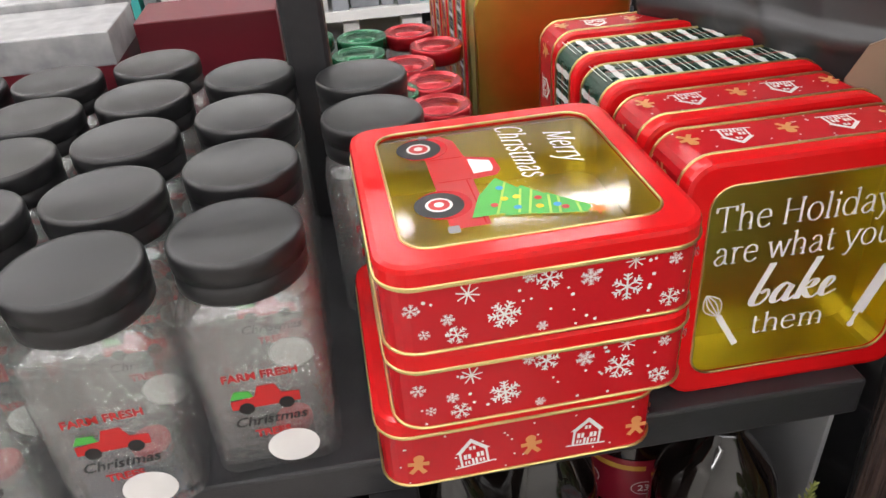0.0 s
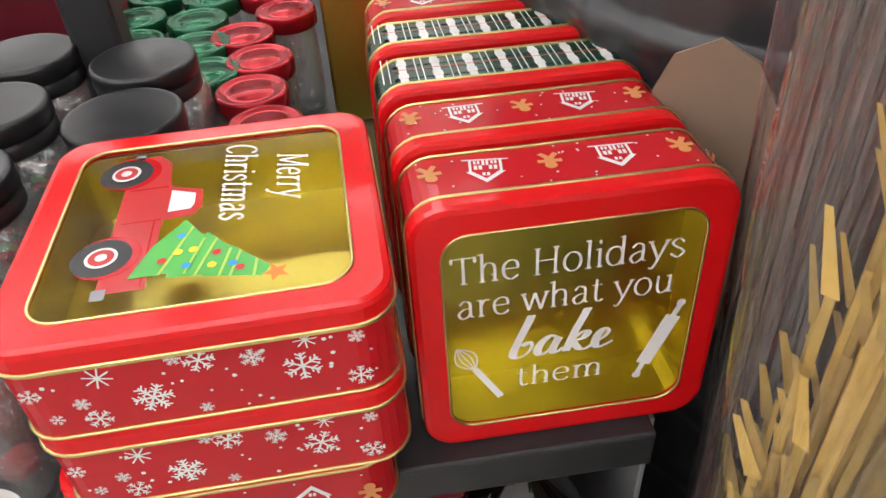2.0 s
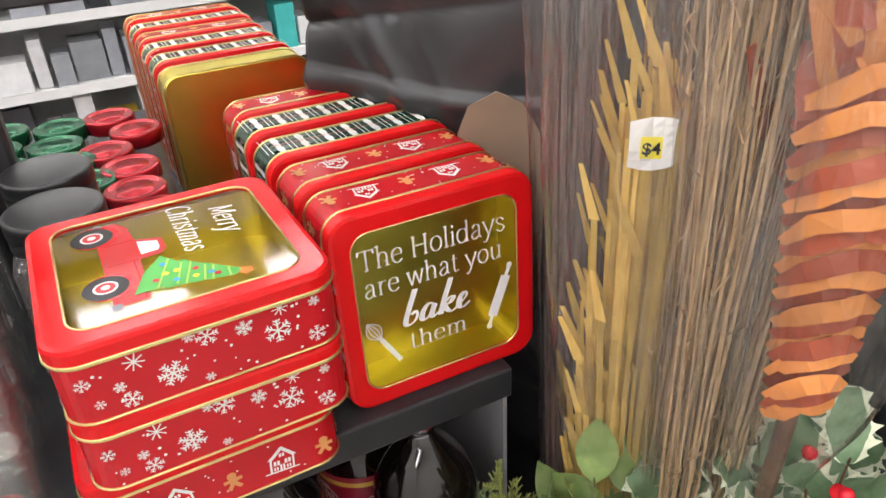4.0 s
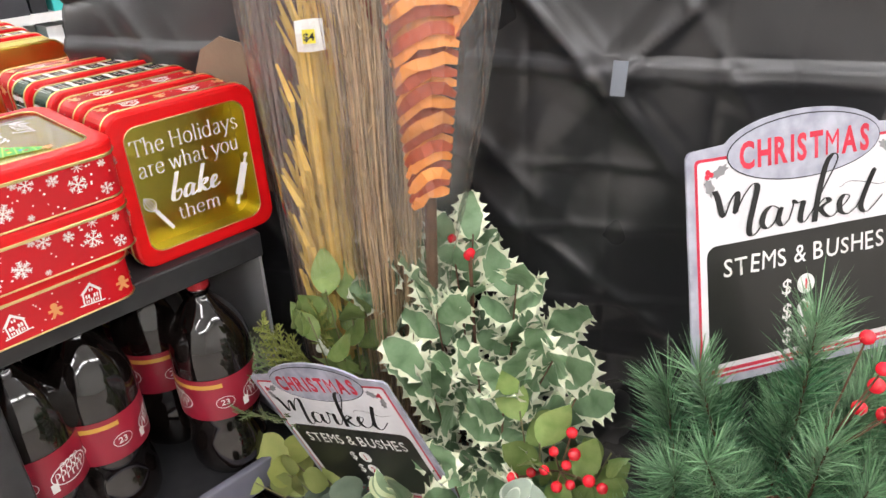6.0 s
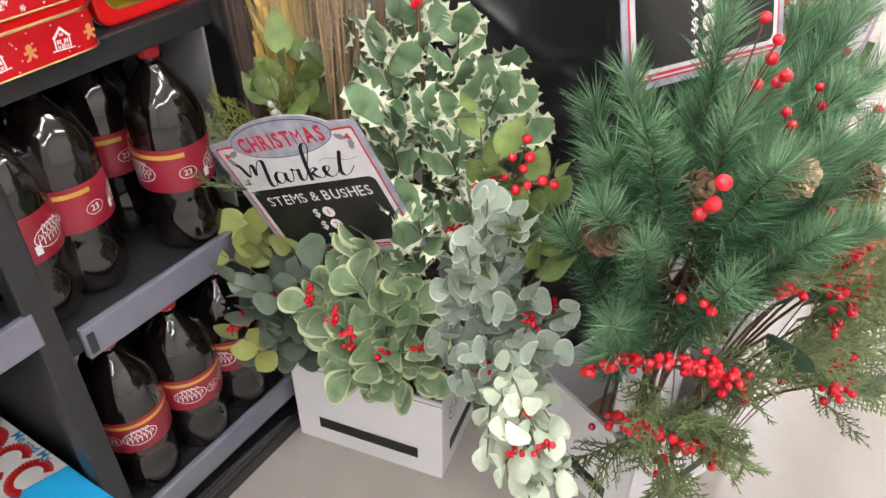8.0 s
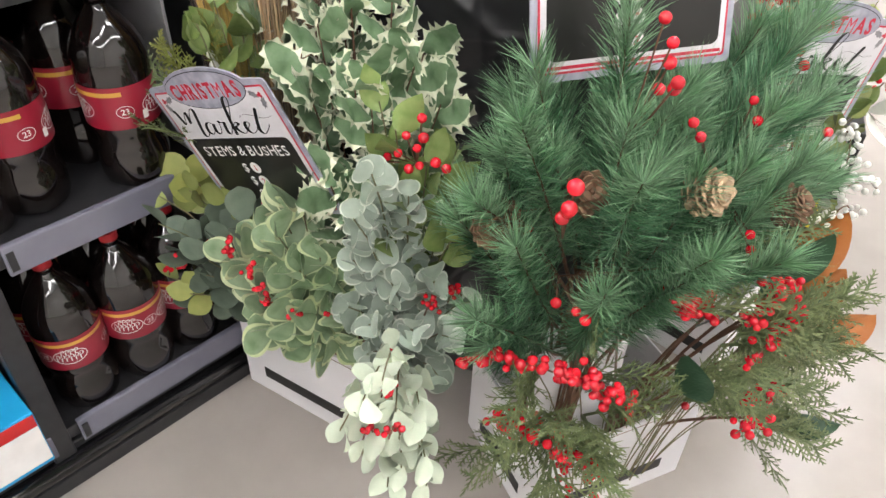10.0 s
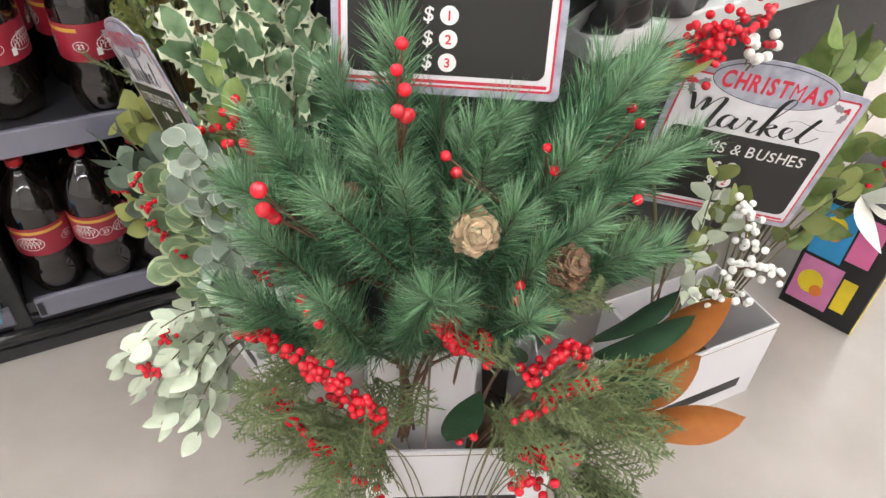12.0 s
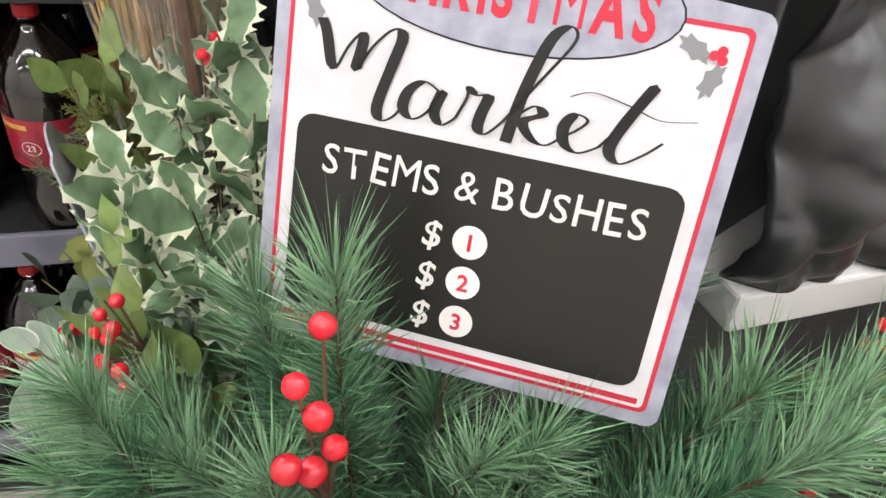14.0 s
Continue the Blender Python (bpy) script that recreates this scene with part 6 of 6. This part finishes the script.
# ---- soda twelve-packs at the foot of the rack ----
pack = thing("soda_carton", "blue, white and red cardboard drinks carton", "box", pose(.1335, .60, .156, 0, 0, 0))
BLUE = mat("cyan_carton", (.02, .33, .62), .35, color2=(.015, .3, .58), scale=8)
part("carton", box(-.27, 0, 0.0, .38, 0, .13, .003), BLUE, pack)
part("top_panel", flat([(-.0015, .125), (-.0015, .377), (-.268, .377), (-.268, .19), (-.13, .16)], None, None, 0, .1303), PRINT_WHITE, pack, "white printed top")
part("front_stripe", box(-.268, -.002, -.0012, -.0002, .098, .126), PRINT_RED, pack, "red stripe")
part("front_panel", box(-.268, -.002, -.0012, -.0002, .01, .097), PRINT_WHITE, pack)
bm = bmesh.new()
for cx_, a0, a1 in ((.157, 50, 310), (.215, 40, 320), (.28, -170, 170)):
    arc = [(-.05 + .031 * math.sin(radians(a)), cx_ - .026 * math.cos(radians(a))) for a in range(a0, a1 + 1, 10)]
    for (xa, ya), (xb, yb) in zip(arc, arc[1:]):
        flat(bar(xa, ya, xb, yb, .015), None, bm, 0, .1307 + .00001 * len(bm.faces))
part("badge", bm, PRINT_RED, pack, "bold red lettering shapes")
part("slogan", text_mesh("Me and My", .022, .15, Matrix.Translation((-.017, .21, .1308)) @ Matrix.Rotation(radians(-90), 4, "Z"), .0004), BLUE, pack, "blue slogan")

# ---- wrapped dried bouquets ----
STRAW = mat("wheat_straw", (.6, .4, .1), .6, color2=(.48, .3, .07), scale=50, island=.35)
GRASS = mat("dried_grass", (.52, .36, .19), .65, color2=(.36, .23, .12), scale=50, island=.45)
ORANGE = mat("orange_wood_curl", (.72, .27, .06), .55, color2=(.6, .2, .04), scale=25, island=.3, bump=.1)
RUST = mat("rust_wood_curl", (.34, .055, .014), .55, color2=(.27, .04, .01), scale=25, island=.3, bump=.1)
TAGY = mat("yellow_price_tag", (.8, .68, .04), .5)
MAUVE = mat("mauve_flower", (.2, .12, .1), .6, color2=(.12, .07, .06), scale=30, island=.3)


def sleeve(parent, axis, radii, seed, flat_y=.55):
    """A crumpled cellophane cone round an axis of points."""
    loops = []
    n, steps = 72, 5
    fine = []
    for (p0, r0), (p1, r1) in zip(zip(axis, radii), zip(axis[1:], radii[1:])):
        fine += [(Vector(p0).lerp(Vector(p1), k / steps), r0 + (r1 - r0) * k / steps) for k in range(steps)]
    fine.append((Vector(axis[-1]), radii[-1]))
    for j, (p, r) in enumerate(fine):
        loop = []
        for k in range(n):
            a = 2 * math.pi * k / n
            c_, s_a = math.cos(a), math.sin(a)
            q = 1 + .07 * math.sin(a * 5 + seed + j * .16) + .16 * noise.noise(Vector((c_ * 2.2, s_a * 2.2, p.z * 4 + seed)))
            q += .10 * abs(noise.noise(Vector((c_ * 6, s_a * 6, p.z * 16 + seed)))) - .08 * abs(noise.noise(Vector((c_ * 9 + 4, s_a * 9, p.z * 9 - seed))))
            loop.append((p.x + r * q * c_, p.y + r * q * s_a, p.z))
        loops.append(loop)
    o = part("cellophane", loft(loops, False, False), FILM, parent, "clear crumpled cellophane sleeve", smooth=True)
    o.visible_shadow = False
    return o


def price_tag(parent, p, yaw, size=.042, tilt=0.0):
    m = Matrix.Translation(p) @ Matrix.Rotation(radians(yaw), 4, "Z") @ Matrix.Rotation(radians(90 + tilt), 4, "X")
    bm = bmesh.new()
    rows_ = 5
    grid = [[bm.verts.new(m @ Vector((-size * .55 + size * 1.1 * i / 4, -size * .6 + size * 1.2 * j / rows_, .006 * math.sin(i * .9 + j * .5)))) for i in range(5)] for j in range(rows_ + 1)]
    for a, b in zip(grid, grid[1:]):
        for i in range(4):
            bm.faces.new((a[i], a[i + 1], b[i + 1], b[i]))
    tag = part("price_tag", bm, PRINT_WHITE, parent, "white price tag with a yellow square")
    s = tag.modifiers.new("thickness", "SOLIDIFY")
    s.thickness = .0006
    part("yellow_square", flat([(-size * .3, -size * .25), (size * .2, -size * .25), (size * .2, size * .3), (-size * .3, size * .3)], m, None, 0, .0085), TAGY, tag)
    part("price", text_mesh("$4", size * .42, 0, m @ Matrix.Translation((-size * .05, -size * .13, .0095)), .0003), PRINT_BLACK, tag)
    return tag


rnd = random.Random(31)
wheat = thing("wheat_bouquet", "bundle of golden dried stalks in a clear cellophane sleeve", "dried bouquet")
bm = bmesh.new()
for k in range(150):
    a, q = rnd.uniform(0, 6.3), math.sqrt(rnd.random())
    foot = Vector((.645 + .018 * q * math.cos(a), .595 + .018 * q * math.sin(a), .09))
    tall = rnd.uniform(.84, 1.27)
    lean = .030 * (1.2 - tall) / .36
    top = Vector((.618 - .68 * lean + .034 * q * math.cos(a), .584 + .73 * lean + .034 * q * math.sin(a), tall))
    side = Vector((.68 + rnd.uniform(-.4, .4), -.73 + rnd.uniform(-.4, .4), 0)).normalized() * rnd.uniform(.002, .0038)
    mid = foot.lerp(top, .6) + Vector((rnd.uniform(-.006, .006), rnd.uniform(-.006, .006), 0))
    v = [bm.verts.new(x) for x in (foot - side, foot + side, mid + side, mid - side)]
    bm.faces.new(v)
    w = [bm.verts.new(x) for x in (top - side * .8, top + side * .8)]
    bm.faces.new((v[3], v[2], w[1], w[0]))
    if k % 2:
        ear = (top - mid).normalized() + Vector((-.2 + rnd.uniform(-.15, .15), .2 + rnd.uniform(-.15, .15), 0))
        e2 = top + ear.normalized() * .05
        bm.faces.new([bm.verts.new(x) for x in (top - side * 1.4, top + side * 1.4, e2 + side * .6, e2 - side * .6)])
part("stalks", bm, STRAW, wheat, "golden flat stalks")
sleeve(wheat, [(.645, .595, .12), (.64, .594, .5), (.628, .592, .8), (.615, .59, 1.0), (.607, .588, 1.2), (.605, .588, 1.42)], [.022, .03, .045, .06, .068, .072], 3)
price_tag(wheat, (.575, .535, 1.228), -36, .029)

grassb = thing("dried_grass_bouquet", "tall bundle of fine brown dried grasses in cellophane", "dried bouquet")
bm = bmesh.new()
for k in range(420):
    a, q = rnd.uniform(0, 6.3), math.sqrt(rnd.random())
    foot = Vector((.675 + .02 * q * math.cos(a), .545 + .02 * q * math.sin(a), .09))
    top = Vector((.665 + .062 * q * math.cos(a), .525 + .062 * q * math.sin(a), rnd.uniform(1.25, 1.62)))
    pts = [foot.lerp(top, s) + Vector((rnd.gauss(0, .004), rnd.gauss(0, .004), 0)) * (s > .3) for s in (0, .25, .5, .65, .8, .9, 1)]
    side = Vector((rnd.uniform(-1, 1), rnd.uniform(-1, 1), 0)).normalized() * rnd.uniform(.0007, .0014)
    vs = [(bm.verts.new(p - side), bm.verts.new(p + side)) for p in pts]
    for (a0, a1), (b0_, b1_) in zip(vs, vs[1:]):
        bm.faces.new((a0, a1, b1_, b0_))
    for p in pts[3:]:
        for _ in range(3):
            d = Vector((rnd.uniform(-.9, .9), rnd.uniform(-.9, .9), 1)).normalized() * rnd.uniform(.012, .032)
            bm.faces.new([bm.verts.new(x) for x in (p - side, p + side, p + d)])
part("grasses", bm, GRASS, grassb, "fine brown grasses")
bm = bmesh.new()
for k in range(40):
    a = k * 2.4
    p = Vector((.668 + .025 * math.cos(a) * (k % 7) / 7, .51 + .025 * math.sin(a) * (k % 5) / 5, 1.37 + .008 * (k % 12)))
    d = Vector((math.cos(a) * .5, math.sin(a) * .5, 1)) * .03
    s = Vector((-math.sin(a), math.cos(a), 0)) * .006
    bm.faces.new([bm.verts.new(x) for x in (p - s, p + s, p + d + s * .4, p + d - s * .4)])
part("seed_heads", bm, TAGY, grassb, "yellow seed heads")
sleeve(grassb, [(.675, .545, .12), (.672, .54, .5), (.67, .535, .85), (.668, .528, 1.1), (.665, .522, 1.35), (.665, .52, 1.62)], [.025, .04, .06, .075, .085, .09], 7)

orange = thing("orange_curl_bouquet", "bouquet of orange and rust wood curls in cellophane", "dried bouquet")
bm = bmesh.new()


def ribbon(path, normal, width, idx):
    pts = [Vector(p) for p in path]
    rows_ = []
    for i, p in enumerate(pts):
        d = (pts[min(i + 1, len(pts) - 1)] - pts[max(i - 1, 0)]).normalized()
        s = d.cross(Vector(normal)).normalized() * width * (1.0 if 0 < i < len(pts) - 1 else .5) / 2
        rows_.append((bm.verts.new(p - s), bm.verts.new(p + s)))
    for (a0, a1), (b0_, b1_) in zip(rows_, rows_[1:]):
        f = bm.faces.new((a0, a1, b1_, b0_))
        f.material_index = idx


view = Vector((.45, .42, -.25)).normalized()
across = Vector((.68, -.73, 0))
for k in range(23):
    z = 1.012 + .0115 * k
    grow = .024 + .001 * k
    c = Vector((.674, .45, z)) - view * (.012 + .004 * (k % 3))
    path = [c + across * (grow * s) + Vector((0, 0, .012 * (1 - s * s) + .012 * s + rnd.uniform(-.003, .003))) - view * .022 * (1 - s * s) for s in (-1, -.6, -.2, .2, .6, 1)]
    ribbon(path, -view, .0145, k % 2)
for k in range(56):
    a = rnd.uniform(-1, 1)
    z0 = rnd.uniform(1.18, 1.36)
    base = Vector((.672, .45, z0)) + across * a * .02
    lean = a * .5 + rnd.uniform(-.3, .3)
    ln = rnd.uniform(.10, .2)
    path = [base + across * (lean * ln * s * (1.2 - .4 * s)) + Vector((0, 0, ln * s)) - view * (.02 * math.sin(3 * s + k)) for s in (0, .25, .5, .75, 1)]
    ribbon(path, -view + Vector((rnd.uniform(-.5, .5), rnd.uniform(-.5, .5), .2)), rnd.uniform(.010, .020), 0 if k % 3 else 1)
curls = part("wood_curls", bm, [ORANGE, RUST], orange, "curled orange and rust wood strips")
s_ = curls.modifiers.new("thickness", "SOLIDIFY")
s_.thickness = .001
part("stem", tube([(.69, .50, .1), (.685, .47, .7), (.675, .452, 1.05)], .008, 7), STEM_B, orange)
sleeve(orange, [(.69, .50, .3), (.685, .48, .7), (.678, .46, .93), (.676, .452, 1.02), (.68, .446, 1.14), (.684, .442, 1.26), (.688, .438, 1.45)], [.02, .026, .03, .048, .062, .07, .074], 12)
price_tag(orange, (.655, .372, 1.335), -47, .03, 8)

mauve = thing("mauve_bouquet", "bundle of dark brown dried stems in cellophane", "dried bouquet")
bm = bmesh.new()
for k in range(160):
    a, q = rnd.uniform(0, 6.3), math.sqrt(rnd.random())
    foot = Vector((.655 + .015 * q * math.cos(a), .70 + .015 * q * math.sin(a), .09))
    top = Vector((.648 + .035 * q * math.cos(a), .72 + .035 * q * math.sin(a), rnd.uniform(1.0, 1.5)))
    side = Vector((rnd.uniform(-1, 1), rnd.uniform(-1, 1), 0)).normalized() * rnd.uniform(.0015, .003)
    bm.faces.new([bm.verts.new(x) for x in (foot - side * .6, foot + side * .6, top + side, top - side)])
part("stems", bm, MAUVE, mauve, "dark brown dried stems")
sleeve(mauve, [(.655, .70, .12), (.652, .705, .6), (.65, .712, 1.0), (.648, .716, 1.25), (.646, .72, 1.5)], [.02, .03, .042, .05, .056], 21)

# ---- a stocked aisle far behind the rack ----
rnd = random.Random(41)
aisle = thing("aisle_shelving", "white shop shelving stocked with small packaged goods", "shelving", pose(-1.4, 3.9, 0))
part("back", box(0, 3.4, .42, .45, 0, 2.1), METAL_WHITE, aisle)
for z in (.1, .42, .74, 1.06, 1.38, 1.7, 2.02):
    part("shelf", box(0, 3.4, 0, .42, z - .03, z, .002), METAL_WHITE, aisle)
    part("price_strip", box(0, 3.4, -.006, -.001, z - .035, z + .01), mat("aisle_strip", (.6, .6, .6), .4) if z == .1 else METAL_WHITE, aisle)
PACKS = [mat("pack_" + n, c, .4, vary=.3) for n, c in (("grey", (.25, .26, .28)), ("black", (.03, .03, .035)), ("white", (.65, .65, .65)), ("teal", (.05, .4, .38)), ("yellow", (.7, .5, .05)), ("violet", (.3, .1, .35)))]
proto = {}
for z in (.1, .42, .74, 1.06, 1.38, 1.7):
    x = .02
    while x < 3.32:
        w_ = rnd.choice((.06, .08, .1, .14))
        h_ = rnd.choice((.14, .18, .22, .25))
        k = rnd.choices(range(6), (6, 5, 4, 1, .3, .6))[0]
        if (w_, h_, k) not in proto:
            proto[(w_, h_, k)] = part("retail_pack", box(0, w_, 0, .16, 0, h_, .003), PACKS[k])
            ob = proto[(w_, h_, k)]
        else:
            ob = new("retail_pack", proto[(w_, h_, k)].data)
        ob.matrix_basis = pose(-1.4 + x, 3.93 + rnd.uniform(0, .05), z + .001)
        tagged(ob, "small packaged product standing on an aisle shelf", "package", "packages in the aisle")
        x += w_ + rnd.choice((.01, .02, .05))
